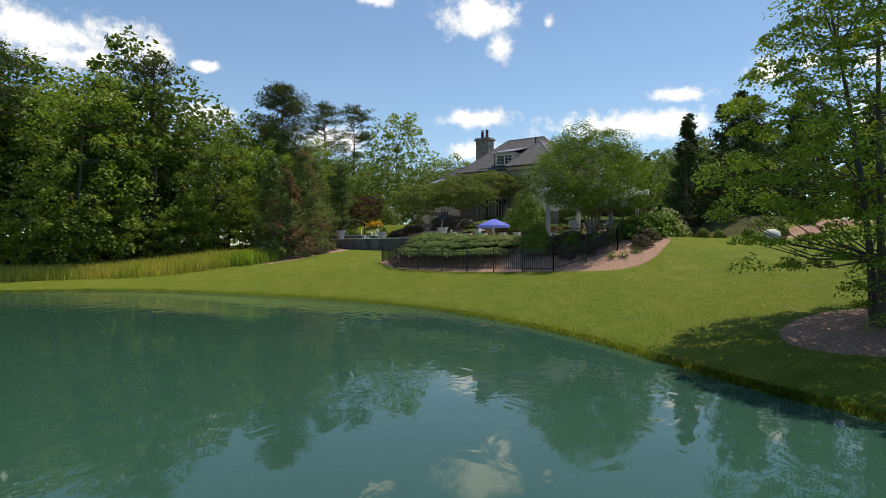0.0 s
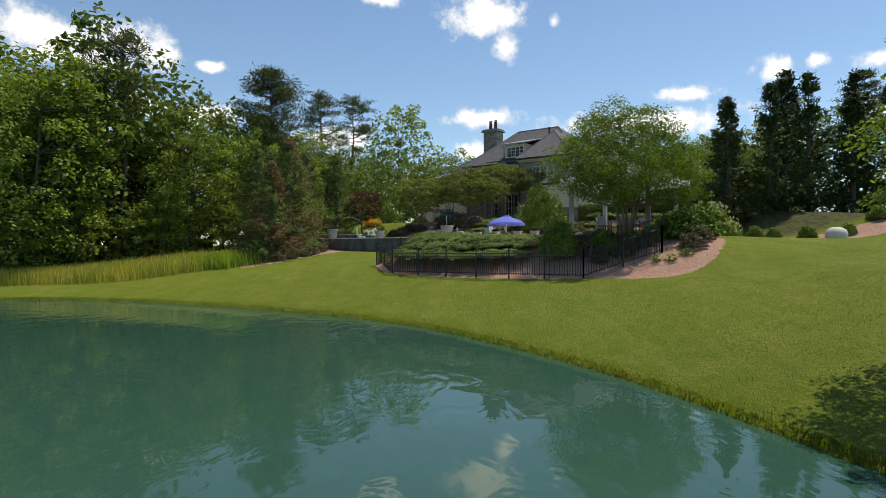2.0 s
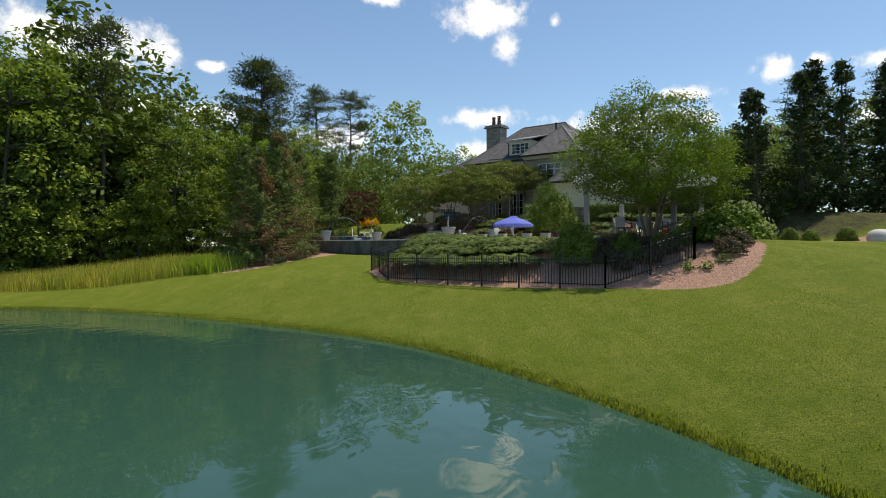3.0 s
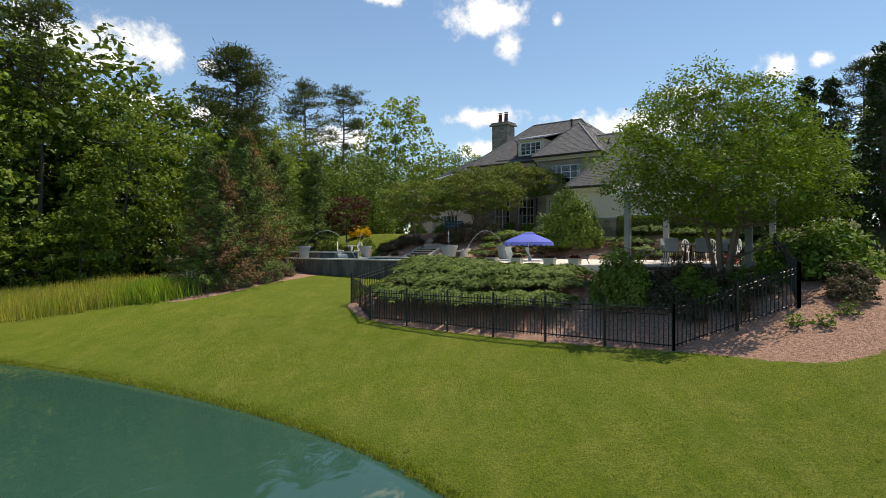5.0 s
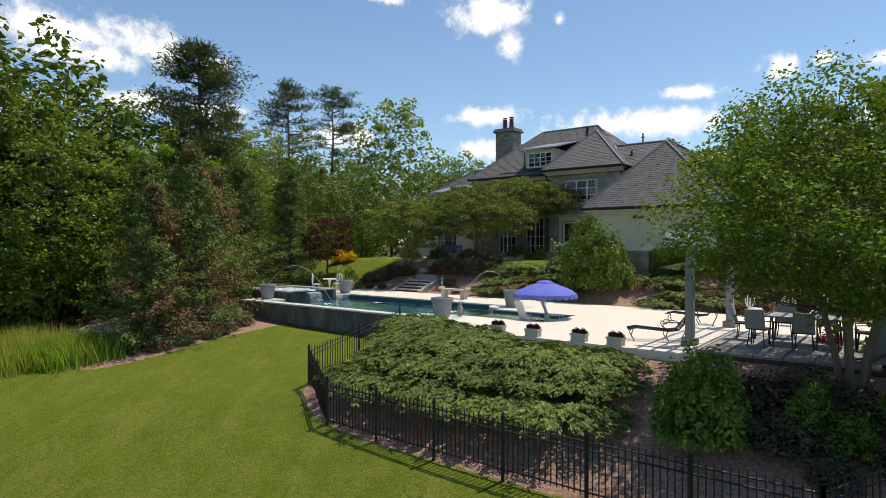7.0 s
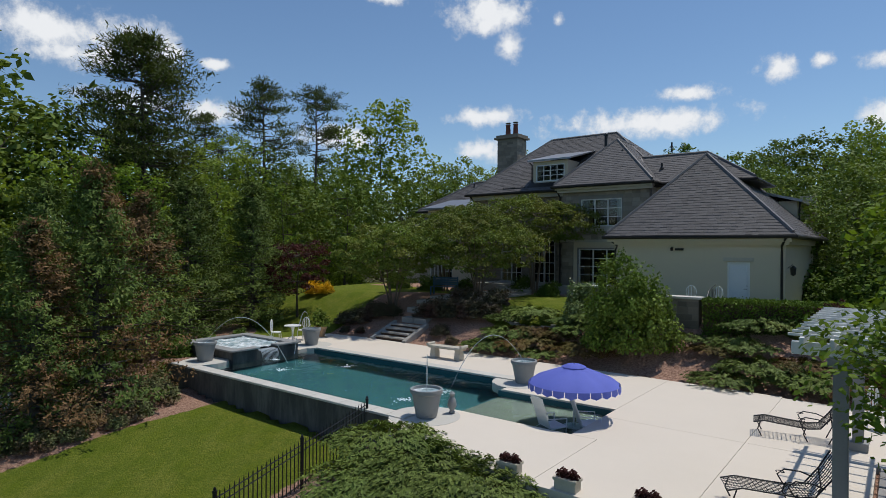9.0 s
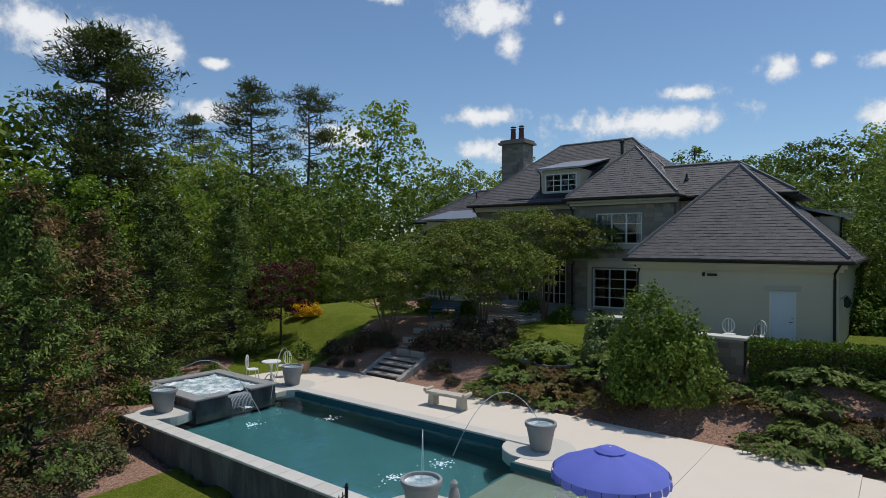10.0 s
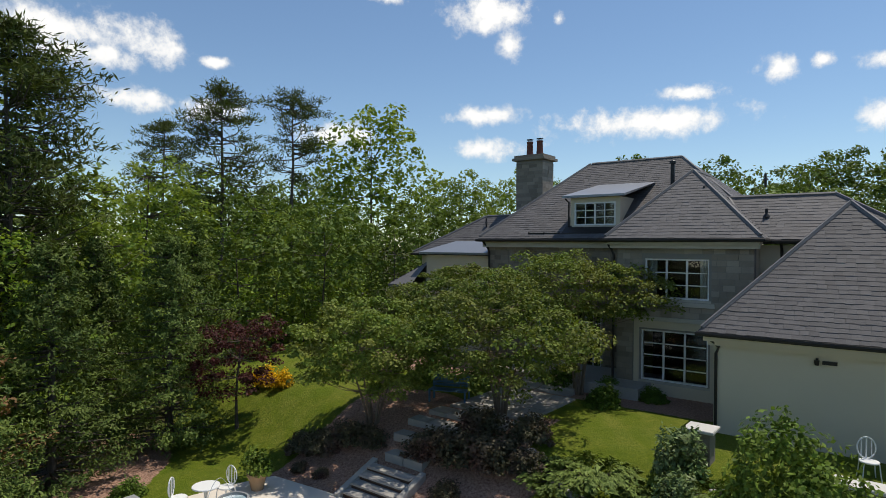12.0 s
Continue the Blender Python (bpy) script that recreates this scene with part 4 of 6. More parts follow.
idx = np.arange(N * N).reshape(N, N)
g = Geo().add(np.stack([gx, gy, gz], -1).reshape(-1, 3).tolist(), np.stack([idx[:-1, :-1], idx[:-1, 1:], idx[1:, 1:], idx[1:, :-1]], -1).reshape(-1, 4).tolist())
M_SPAWATER = material("spa_water", (0.35, 0.47, 0.5), 0.1, vary=0.5, scale=2.5, fine=12, bump=0.6, depth=0.05, tint=(0.8, 0.85, 0.87))
part("spa_water", g, M_SPAWATER, spa, "churning white water", smooth=True)
for b in np.linspace(35.79, 36.51, 15):
    part("spill", Geo().tube([(-35.6, b, 3.33), (-35.3, b, 3.32), (-35.22, b, 3.2), (-35.18, b + 0.01, 2.96)], [0.016, 0.016, 0.011, 0.008], 6), M_JET, spa, "thin sheet of falling water")


def planter(name, a, b, jet, label, scale=1.0):
    t = thing(name, at(a, b, 3.107), label, "planter", "fountain planters by the pool")
    s = scale
    part("bowl", Geo().lathe([(0.24 * s, 0), (0.26 * s, 0.03), (0.31 * s, 0.3 * s), (0.365 * s, 0.58 * s), (0.40 * s, 0.6 * s), (0.41 * s, 0.68 * s), (0.40 * s, 0.7 * s), (0.35 * s, 0.7 * s), (0.345 * s, 0.62 * s)], 32), M_POT, t, smooth=True)
    part("water", Geo().lathe([(0.346 * s, 0.635 * s), (0.05, 0.645 * s)], 24), M_SPAWATER, t, "pale water filling the bowl")
    da, db, peak = jet
    pts = []
    for k in range(17):
        q = k / 16
        pts.append((da * q, db * q, 0.64 * s + peak * 4 * q * (1 - q) - 0.72 * q * q))
    part("jet", Geo().tube(pts, [0.006 + 0.006 * k / 16 for k in range(17)], 5), M_JET, t, "thin arc of water")
    return t


planter("planter", -36.15, 34.0, (2.3, 1.9, 1.1), "round grey stone planter brimming with water, shooting a jet")
planter("planter", -36.0, 38.8, (0.9, -1.6, 1.0), "round grey stone planter brimming with water, shooting a jet")
planter("planter", -25.3, 38.25, (-1.6, -1.6, 1.0), "round grey stone planter brimming with water, shooting a jet")
planter("planter", -25.3, 33.5, (-1.2, 1.5, 0.9), "round grey stone planter brimming with water, shooting a jet")

urn = thing("urn", at(-25.0, 34.15, DECK), "small weathered grey fish-shaped urn by the pool", "ornament")
part("body", Geo().lathe([(0.07, 0), (0.08, 0.04), (0.05, 0.08), (0.12, 0.2), (0.1, 0.34), (0.05, 0.42), (0.08, 0.5), (0.02, 0.56)], 14), M_POT, urn, smooth=True)

# stone bench
bench = thing("stone_bench", at(-29.6, 39.95, DECK), "pale cast-stone garden bench on the pool deck", "bench", turn=TURN_G + 3)
part("seat", Geo().box(-0.75, 0.75, -0.22, 0.22, 0.38, 0.47), M_STONEFURN, bench, bevel=0.02)
for x in (-0.55, 0.55):
    part("leg", Geo().add([(x - 0.13, -0.17, 0), (x + 0.13, -0.17, 0), (x + 0.13, 0.17, 0), (x - 0.13, 0.17, 0), (x - 0.1, -0.15, 0.38), (x + 0.1, -0.15, 0.38), (x + 0.1, 0.15, 0.38), (x - 0.1, 0.15, 0.38)],
        [(3, 2, 1, 0), (4, 5, 6, 7), (0, 1, 5, 4), (1, 2, 6, 5), (2, 3, 7, 6), (3, 0, 4, 7)]), M_STONEFURN, bench, bevel=0.015)
for x in (-0.75, 0.75):
    part("scroll", Geo().tube([(x, -0.22, 0.5), (x, 0.22, 0.5)], 0.06, 10), M_STONEFURN, bench)

# garden steps
steps = thing("garden_steps", at(-34.25, 41.76, 0), "pale stone garden steps between sloping cheek walls", "steps", kind="structure")
for k in range(4):
    part("tread", Geo().box(-0.85, 0.85, 0.33 * k, 0.33 * k + 0.37, DECK + 0.15 * (k + 1) - 0.06, DECK + 0.15 * (k + 1)), M_FLAG, steps, bevel=0.01)
    # no soil here: the dark colour paints the shadow under each tread
    part("riser", Geo().box(-0.84, 0.84, 0.33 * k + 0.04, 0.33 * k + 0.34, 2.9, DECK + 0.15 * (k + 1) - 0.061), M_SOIL_SHADE, steps)
for x in (-1.08, 0.86):
    part("cheek_wall", Geo().add([(x, -0.12, 2.9), (x + 0.22, -0.12, 2.9), (x + 0.22, 1.5, 2.9), (x, 1.5, 2.9), (x, -0.12, DECK + 0.08), (x + 0.22, -0.12, DECK + 0.08), (x + 0.22, 1.5, DECK + 0.7), (x, 1.5, DECK + 0.7)],
        [(3, 2, 1, 0), (4, 5, 6, 7), (0, 1, 5, 4), (1, 2, 6, 5), (2, 3, 7, 6), (3, 0, 4, 7)]), M_FLAG, steps, bevel=0.012)

# ---- fence ----
def fence_run(parent, p0, p1, picket, post_mesh):
    p0, p1 = Vector(p0), Vector(p1)
    d = p1 - p0
    length = math.hypot(d.x, d.y)
    turn = math.degrees(math.atan2(d.y, d.x))
    panels = max(1, round(length / 1.88))
    for k in range(panels + 1):
        q = p0 + d * (k / panels)
        piece("post", post_mesh, parent, pose(q.x, q.y, q.z))
    for k in range(panels):
        a, b = p0 + d * (k / panels), p0 + d * ((k + 1) / panels)
        for h in (0.12, 0.86, 1.0):
            part("rail", Geo().tube([a + Vector((0, 0, h)), b + Vector((0, 0, h))], 0.017, 4), M_DARKMETAL, parent)
        n = max(2, round((b - a).length / 0.118))
        for j in range(1, n):
            q = a + (b - a) * (j / n)
            piece("picket", picket, parent, pose(q.x, q.y, q.z, 0, 0, turn))


fence = thing("fence", (0, 0, 0), "black metal picket fence round the planted bank", "fence", turn=0)
picket = Geo().box(-0.009, 0.009, -0.009, 0.009, 0.06, 1.06).add([(-0.009, -0.009, 1.06), (0.009, -0.009, 1.06), (0.009, 0.009, 1.06), (-0.009, 0.009, 1.06), (0, 0, 1.13)], [(0, 1, 4), (1, 2, 4), (2, 3, 4), (3, 0, 4)]).mesh("picket", M_DARKMETAL)
post_mesh = Geo().box(-0.032, 0.032, -0.032, 0.032, -0.3, 1.13).box(-0.04, 0.04, -0.04, 0.04, 1.13, 1.16).lathe([(0.02, 1.16), (0.032, 1.19), (0.012, 1.225)], 8).mesh("post", M_DARKMETAL)
CORNERS = [(-1.6, 42.6), (-3.95, 38.62), (-2.81, 35.79), (5.41, 29.21), (8.7, 29.7), (10.1, 33.4)]
CORNERS = [(x, y, ground_at(x, y)) for x, y in CORNERS]
for p, q in zip(CORNERS, CORNERS[1:]):
    fence_run(fence, p, q, picket, post_mesh)


# ---- umbrella, chairs, loungers ----
umbrella = thing("pool_umbrella", at(-22.45, 35.77, 2.66), "open blue canvas umbrella with scalloped edge standing in the pool ledge", "umbrella")
part("pole", Geo().lathe([(0.022, 0), (0.022, 1.74)], 10), M_WHITE, umbrella, "white pole")
part("base", Geo().lathe([(0.26, 0), (0.26, 0.06), (0.05, 0.1), (0.04, 0.3)], 20), M_WHITE, umbrella)
top, rim, R, S = 1.74, 1.3, 1.12, 8
g = Geo()
ring = []
seg = 48
levels = [(0.02, top), (0.3, top - 0.07), (0.65, top - 0.2), (0.95, top - 0.32), (1.12, rim)]
for r, z in levels:
    for k in range(seg):
        w = 2 * math.pi * k / seg
        sag = 1 - 0.05 * (1 - abs(math.cos(S * w / 2))) * (r / R)
        ring.append((r * sag * math.cos(w), r * sag * math.sin(w), z - 0.03 * (1 - abs(math.cos(S * w / 2))) * (r / R)))
faces = [(i * seg + k, i * seg + (k + 1) % seg, (i + 1) * seg + (k + 1) % seg, (i + 1) * seg + k) for i in range(len(levels) - 1) for k in range(seg)]
g.add(ring, faces + [tuple(reversed(range(seg)))])
canopy = part("canopy", g, M_UMBRELLA, umbrella, smooth=True)
g = Geo()
for k in range(24):
    w0, w1 = 2 * math.pi * k / 24, 2 * math.pi * (k + 0.94) / 24
    wm = (w0 + w1) / 2
    p = [(1.115 * math.cos(w), 1.115 * math.sin(w), rim + 0.0) for w in (w0, wm, w1)]
    q = [(1.13 * math.cos(w), 1.13 * math.sin(w), rim - dz) for w, dz in ((w0, 0.12), (wm, 0.17), (w1, 0.12))]
    g.add(p + q, [(0, 1, 4, 3), (1, 2, 5, 4)])
part("valance", g, M_UMBRELLA, canopy, "scalloped valance")
part("vent_cap", Geo().lathe([(0.02, top + 0.03), (0.18, top + 0.01), (0.3, top - 0.045)], 16, close=False), M_UMBRELLA, canopy)
for k in range(8):
    w = 2 * math.pi * k / 8
    part("rib", Geo().tube([(0.03 * math.cos(w), 0.03 * math.sin(w), top - 0.04), (1.08 * math.cos(w), 1.08 * math.sin(w), rim - 0.01)], 0.008, 4), M_WHITE, umbrella)


def sling_chair(a, b, turn):
    t = thing("pool_chair", at(a, b, 2.66), "white sling chair standing in shallow pool water under the umbrella", "chair", "chairs under the umbrella", turn)
    for x in (-0.27, 0.27):
        part("side_frame", Geo().tube([(x, -0.3, 0), (x, -0.32, 0.55), (x, 0.18, 0.58), (x, 0.36, 1.0)], 0.016, 6).tube([(x, 0.34, 0), (x, 0.1, 0.33), (x, -0.34, 0.36)], 0.016, 6), M_WHITE, t)
    part("seat", Geo().box(-0.26, 0.26, -0.34, 0.14, 0.345, 0.365), M_WHITE, t)
    part("backrest", Geo().box(-0.26, 0.26, -0.01, 0.01, 0, 0.75, pose(0, 0.13, 0.36, -18)), M_WHITE, t)
    return t


sling_chair(-22.75, 35.05, TURN_G + 150)
sling_chair(-22.15, 35.75, TURN_G + 130)


def lounger(a, b, turn, label):
    t = thing("chaise_lounge", at(a, b, DECK), label, "lounger", "iron loungers on the deck", turn)
    t.matrix_basis = t.matrix_basis @ Matrix.Scale(0.88, 4)
    mesh_bed, slope = Geo(), [(-1.0, 0.34), (-0.75, 0.4), (-0.3, 0.36), (0.2, 0.32), (0.45, 0.36), (0.7, 0.68), (0.9, 1.02)]
    for x in np.linspace(-0.3, 0.3, 9):
        mesh_bed.tube([(x, y, z) for y, z in slope], 0.008, 4)
    for i in range(len(slope) - 1):
        for k in range(5):
            q = k / 5
            y, z = slope[i][0] + (slope[i + 1][0] - slope[i][0]) * q, slope[i][1] + (slope[i + 1][1] - slope[i][1]) * q
            mesh_bed.tube([(-0.3, y, z), (0.3, y, z)], 0.008, 4)
    part("lattice_bed", mesh_bed, M_DARKMETAL, t, "woven iron lattice")
    for x in (-0.31, 0.31):
        part("side_rail", Geo().tube([(x, y, z) for y, z in slope], 0.016, 6), M_DARKMETAL, t)
        part("armrest", Geo().tube([(x, 0.1, 0.33), (x, 0.0, 0.5), (x, 0.12, 0.6), (x, 0.4, 0.58), (x, 0.6, 0.5)], 0.014, 6).tube([(x + 0.07 * math.cos(w), 0.05 + 0.07 * math.sin(w), 0.55) for w in np.linspace(0, 5, 10)], 0.01, 4), M_DARKMETAL, t)
        for y in (-0.85, 0.15):
            part("leg", Geo().tube([(x, y, 0.36), (x, y - 0.06, 0.18), (x, y + 0.03, 0)], 0.015, 6), M_DARKMETAL, t)
        part("leg", Geo().tube([(x, 0.7, 0.68), (x, 0.75, 0.3), (x, 0.62, 0)], 0.015, 6), M_DARKMETAL, t)
    return t


lounger(-17.85, 37.45, TURN_G - 80, "black wrought-iron lattice chaise lounge on the deck")
lounger(-17.55, 33.15, TURN_G - 65, "black wrought-iron lattice chaise lounge on the deck")


def iron_chair(place, turn, mat, label, group, oval=False):
    t = thing("garden_chair", place, label, "chair", group, turn)
    part("seat", Geo().lathe([(0.21, 0.42), (0.22, 0.44), (0.21, 0.46)], 18) if oval else Geo().box(-0.23, 0.23, -0.23, 0.23, 0.42, 0.46), mat, t)
    if oval:
        part("backrest", Geo().tube([(0.2 * math.cos(w), 0.2, 0.72 + 0.26 * math.sin(w)) for w in np.linspace(0, 6.28, 21)], 0.018, 5).box(-0.015, 0.015, 0.19, 0.21, 0.48, 0.95).box(-0.12, -0.1, 0.19, 0.21, 0.5, 0.93).box(0.1, 0.12, 0.19, 0.21, 0.5, 0.93), mat, t)
    else:
        part("backrest", Geo().box(-0.23, 0.23, -0.02, 0.02, 0.02, 0.5, pose(0, 0.23, 0.44, -12)), M_CUSHION, t, "pale sling back")
        for x in (-0.26, 0.26):
            part("armrest", Geo().tube([(x, -0.22, 0), (x, -0.23, 0.62), (x, 0.25, 0.66)], 0.016, 6), mat, t)
    for x, y in ((-0.18, -0.18), (0.18, -0.18), (0.18, 0.18), (-0.18, 0.18)):
        part("leg", Geo().tube([(x * 0.9, y * 0.9, 0.43), (x, y, 0.2), (x * 1.15, y * 1.15, 0)], 0.014, 6), mat, t)
    return t


# white bistro set at the far end of the deck
bistro = thing("bistro_table", at(-37.2, 38.75, DECK), "white cast-iron round bistro table", "table")
part("tabletop", Geo().lathe([(0.36, 0.7), (0.37, 0.72), (0.36, 0.74)], 24), M_WHITE, bistro)
part("column", Geo().lathe([(0.05, 0.02), (0.03, 0.3), (0.05, 0.5), (0.1, 0.7)], 10), M_WHITE, bistro)
for k in range(3):
    w = 2.1 * k
    part("foot", Geo().tube([(0, 0, 0.25), (0.15 * math.cos(w), 0.15 * math.sin(w), 0.2), (0.28 * math.cos(w), 0.28 * math.sin(w), 0.0)], 0.02, 6), M_WHITE, bistro)
iron_chair(at(-37.7, 38.25, DECK), TURN_G + 130, M_WHITE, "white cast-iron bistro chair with oval back", "bistro chairs", True)
iron_chair(at(-37.35, 39.45, DECK), TURN_G + 10, M_WHITE, "white cast-iron bistro chair with oval back", "bistro chairs", True)

# ---- pergola, pavers and dining set ----
pergola = thing("pergola", at(-14.7, 35.2, DECK), "pale painted timber pergola over the dining terrace", "pergola")
for x in (-2.05, 1.9):
    for y in (-2.3, 2.1):
        part("post", Geo().box(x - 0.1, x + 0.1, y - 0.1, y + 0.1, 0, 2.55).box(x - 0.18, x + 0.18, y - 0.18, y + 0.18, 0, 0.18).box(x - 0.17, x + 0.17, y - 0.17, y + 0.17, 2.42, 2.55), M_POT, pergola, "grey-white square column", bevel=0.01)
for y in (-2.3, 2.1):
    part("beam", Geo().box(-2.7, 2.6, y - 0.06, y + 0.06, 2.552, 2.75), M_WHITE, pergola, bevel=0.006)
for k in range(14):
    x = -2.5 + 0.38 * k
    part("rafter", Geo().box(x - 0.03, x + 0.03, -2.9, 2.7, 2.752, 2.88), M_WHITE, pergola)
for k in range(12):
    y = -2.7 + 0.46 * k
    part("batten", Geo().box(-2.7, 2.6, y - 0.02, y + 0.02, 2.882, 2.92), M_WHITE, pergola)
terrace = thing("dining_terrace", at(-14.5, 34.1, 0), "grey square-paved dining terrace", "terrace", kind="structure")
paver = Geo().box(-0.29, 0.29, -0.29, 0.29, 0, 0.06).mesh("paver", M_PAVER, bevel=0.008)
part("bedding", Geo().box(-1.86, 2.1, -2.0, 2.15, 2.8, 3.05), M_SOIL_SHADE, terrace)
for i in range(6):
    for j in range(7):
        piece("paver", paver, terrace, pose(-1.55 + 0.6 * i, -1.7 + 0.6 * j, 3.05 + 0.003 * ((i * 5 + j * 3) % 4)))
table = thing("dining_table", at(-14.4, 34.6, 3.12), "dark metal patio dining table with pale top", "table")
part("tabletop", Geo().box(-0.9, 0.9, -0.55, 0.55, 0.7, 0.74), M_CUSHION, table, bevel=0.01)
for x in (-0.75, 0.75):
    for y in (-0.42, 0.42):
        part("leg", Geo().tube([(x, y, 0), (x * 0.95, y * 0.9, 0.7)], 0.022, 6), M_DARKMETAL, table)
for a, b, r in ((-15.3, 33.7, 170), (-14.3, 33.6, 185), (-15.0, 35.6, 0), (-14.0, 35.6, 10), (-13.1, 34.5, -85), (-15.8, 34.7, 95)):
    iron_chair(at(a, b, 3.12), TURN_G + r, M_DARKMETAL, "dark metal patio chair with pale sling back", "patio dining chairs")
for a, b, r in ((-16.4, 39.3, 60), (-15.4, 38.9, 200), (-14.6, 39.6, -50)):
    iron_chair(at(a, b, DECK), TURN_G + r, M_WHITE, "white garden chair on the deck", "white deck chairs", True)

# hedge wall, pier and stair by the wing
pier = thing("stone_wall", at(-22.45, 44.95, 0.15), "low limestone retaining wall with pale coping", "wall", kind="structure")
part("wall_core", Geo().box(-0.9, 0.6, -0.22, 0.22, 3.4, 5.3), M_MORTAR, pier)
blocks(pier, -0.9, 0.6, -0.22, 3.6, 5.3, course=0.24, wide=0.4)
part("wall_coping", Geo().box(-0.98, 0.68, -0.3, 0.3, 5.3, 5.38), M_COPING, pier, bevel=0.012)
pier2 = thing("stone_pier", at(-26.45, 46.45, 0), "square limestone pier with pale coping slab", "pier")
part("pier_core", Geo().box(-0.28, 0.28, -0.28, 0.28, 4.0, 5.6), M_MORTAR, pier2)
blocks(pier2, -0.28, 0.28, -0.28, 4.1, 5.6, course=0.24, wide=0.35)
part("pier_coping", Geo().box(-0.38, 0.38, -0.38, 0.38, 5.6, 5.68), M_COPING, pier2, bevel=0.012)
gate = thing("handrail", at(-21.75, 45.35, 0), "black metal handrail beside the low wall", "handrail")
part("top_rail", Geo().tube([(0, -0.3, 5.2), (0, 0.4, 5.75), (0, 1.3, 5.9)], 0.022, 6), M_DARKMETAL, gate)
for k in range(9):
    y = -0.3 + 0.2 * k
    part("baluster", Geo().tube([(0, y, 4.3), (0, y, 5.2 + min(0.55, 0.78 * (y + 0.3)))], 0.01, 5), M_DARKMETAL, gate)
for a, r in ((-22.9, 20), (-22.0, -30)):
    iron_chair(at(a, 47.7, ground_at(*at(a, 47.7).xy)), TURN_G + r, M_WHITE, "white iron garden chair by the house wall", "chairs by the wing wall", True)

# stone path and terrace flags
path = thing("garden_path", (0, 0, 0), "irregular pale flagstone path and terrace", "path", kind="structure", turn=0)
rng = random.Random(4)
flag_mesh = Geo().box(-0.375, 0.375, -0.35, 0.35, -0.3, 0.02).mesh("flagstone", M_FLAG, bevel=0.012)
spots = [(-34.9 + 0.77 * i + 0.3 * (j % 2), 43.05 + 0.72 * j) for i in range(2) for j in range(3)] + [(-34.9 + 0.77 * i + 0.3 * (j % 2), 45.2 + 0.72 * j) for i in range(4) for j in range(2)] + [(-34.4 + 0.77 * i, 46.85 + 0.72 * j) for i in range(4) for j in range(5)]
for a, b in spots:
    p = at(a, b)
    piece("flagstone", flag_mesh, path, pose(p.x, p.y, ground_at(p.x, p.y) + 0.05, 0, 0, TURN_G + rng.uniform(-1.5, 1.5)))
edging = thing("lawn_edging", (0, 0, 0), "narrow curved row of pale edging stones round the upper lawn", "edging", kind="structure", turn=0)
kerb = Geo().box(-0.2, 0.2, -0.11, 0.11, -0.12, 0.05).mesh("edging_stone", M_FLAG, bevel=0.012)
for k in range(16):
    p, q = at(-31.4 + 0.38 * k, 45.6 - 1.7 * math.sin(k * 0.19)), at(-31.4 + 0.38 * (k + 1), 45.6 - 1.7 * math.sin((k + 1) * 0.19))
    piece("edging_stone", kerb, edging, pose(p.x, p.y, ground_at(p.x, p.y) + 0.02, 0, 0, math.degrees(math.atan2(q.y - p.y, q.x - p.x))))
hsteps = thing("house_steps", at(-33.3, 50.4, 0), "pale stone steps up to the french doors", "steps", kind="structure")
for k in range(3):
    part("tread", Geo().box(-1.2, 1.2, 0.34 * k, 0.34 * k + 0.4, 4.3, 4.86 + 0.13 * k), M_FLAG, hsteps, bevel=0.01)
part("landing", Geo().box(-3.0, 3.4, 1.02, 4.2, 4.3, 5.2), M_FLAG, hsteps)
seat = thing("garden_bench", at(-35.2, 47.0, ground_at(*at(-35.2, 47.0).xy)), "blue-painted slatted garden bench in the shade", "bench", turn=TURN_G + 20)
for k in range(5):
    part("slat", Geo().box(-0.7, 0.7, -0.25 + 0.1 * k, -0.17 + 0.1 * k, 0.42, 0.45), M_TEALSEAT, seat)
for k in range(4):
    part("slat", Geo().box(-0.7, 0.7, 0.26, 0.29, 0.5 + 0.11 * k, 0.59 + 0.11 * k), M_TEALSEAT, seat)
for x in (-0.66, 0.66):
    part("leg", Geo().box(x - 0.03, x + 0.03, -0.25, -0.19, 0, 0.42), M_TEALSEAT, seat)
    part("leg", Geo().box(x - 0.03, x + 0.03, 0.291, 0.35, 0, 0.95), M_TEALSEAT, seat)

# ---- planting ----
def lobes(rng, d, k=5, amount=0.35):
    """Uneven reach of a crown in the directions d."""
    axes = rng.normal(size=(k, 3))
    axes /= np.linalg.norm(axes, axis=1)[:, None]
    return 1 - amount + amount * 1.5 * np.max(np.clip(d @ axes.T, 0, 1) ** 3, 1)


def spaced(rng, points, n):
    """n of the points, chosen so that they stand well apart."""
    best = np.full(len(points), 1e9)
    k, out = 0, []
    for _ in range(n):
        out.append(k)
        best = np.minimum(best, np.sum((points - points[k]) ** 2, 1) * rng.uniform(0.7, 1.0, len(points)))
        k = int(np.argmax(best))
    return points[out]


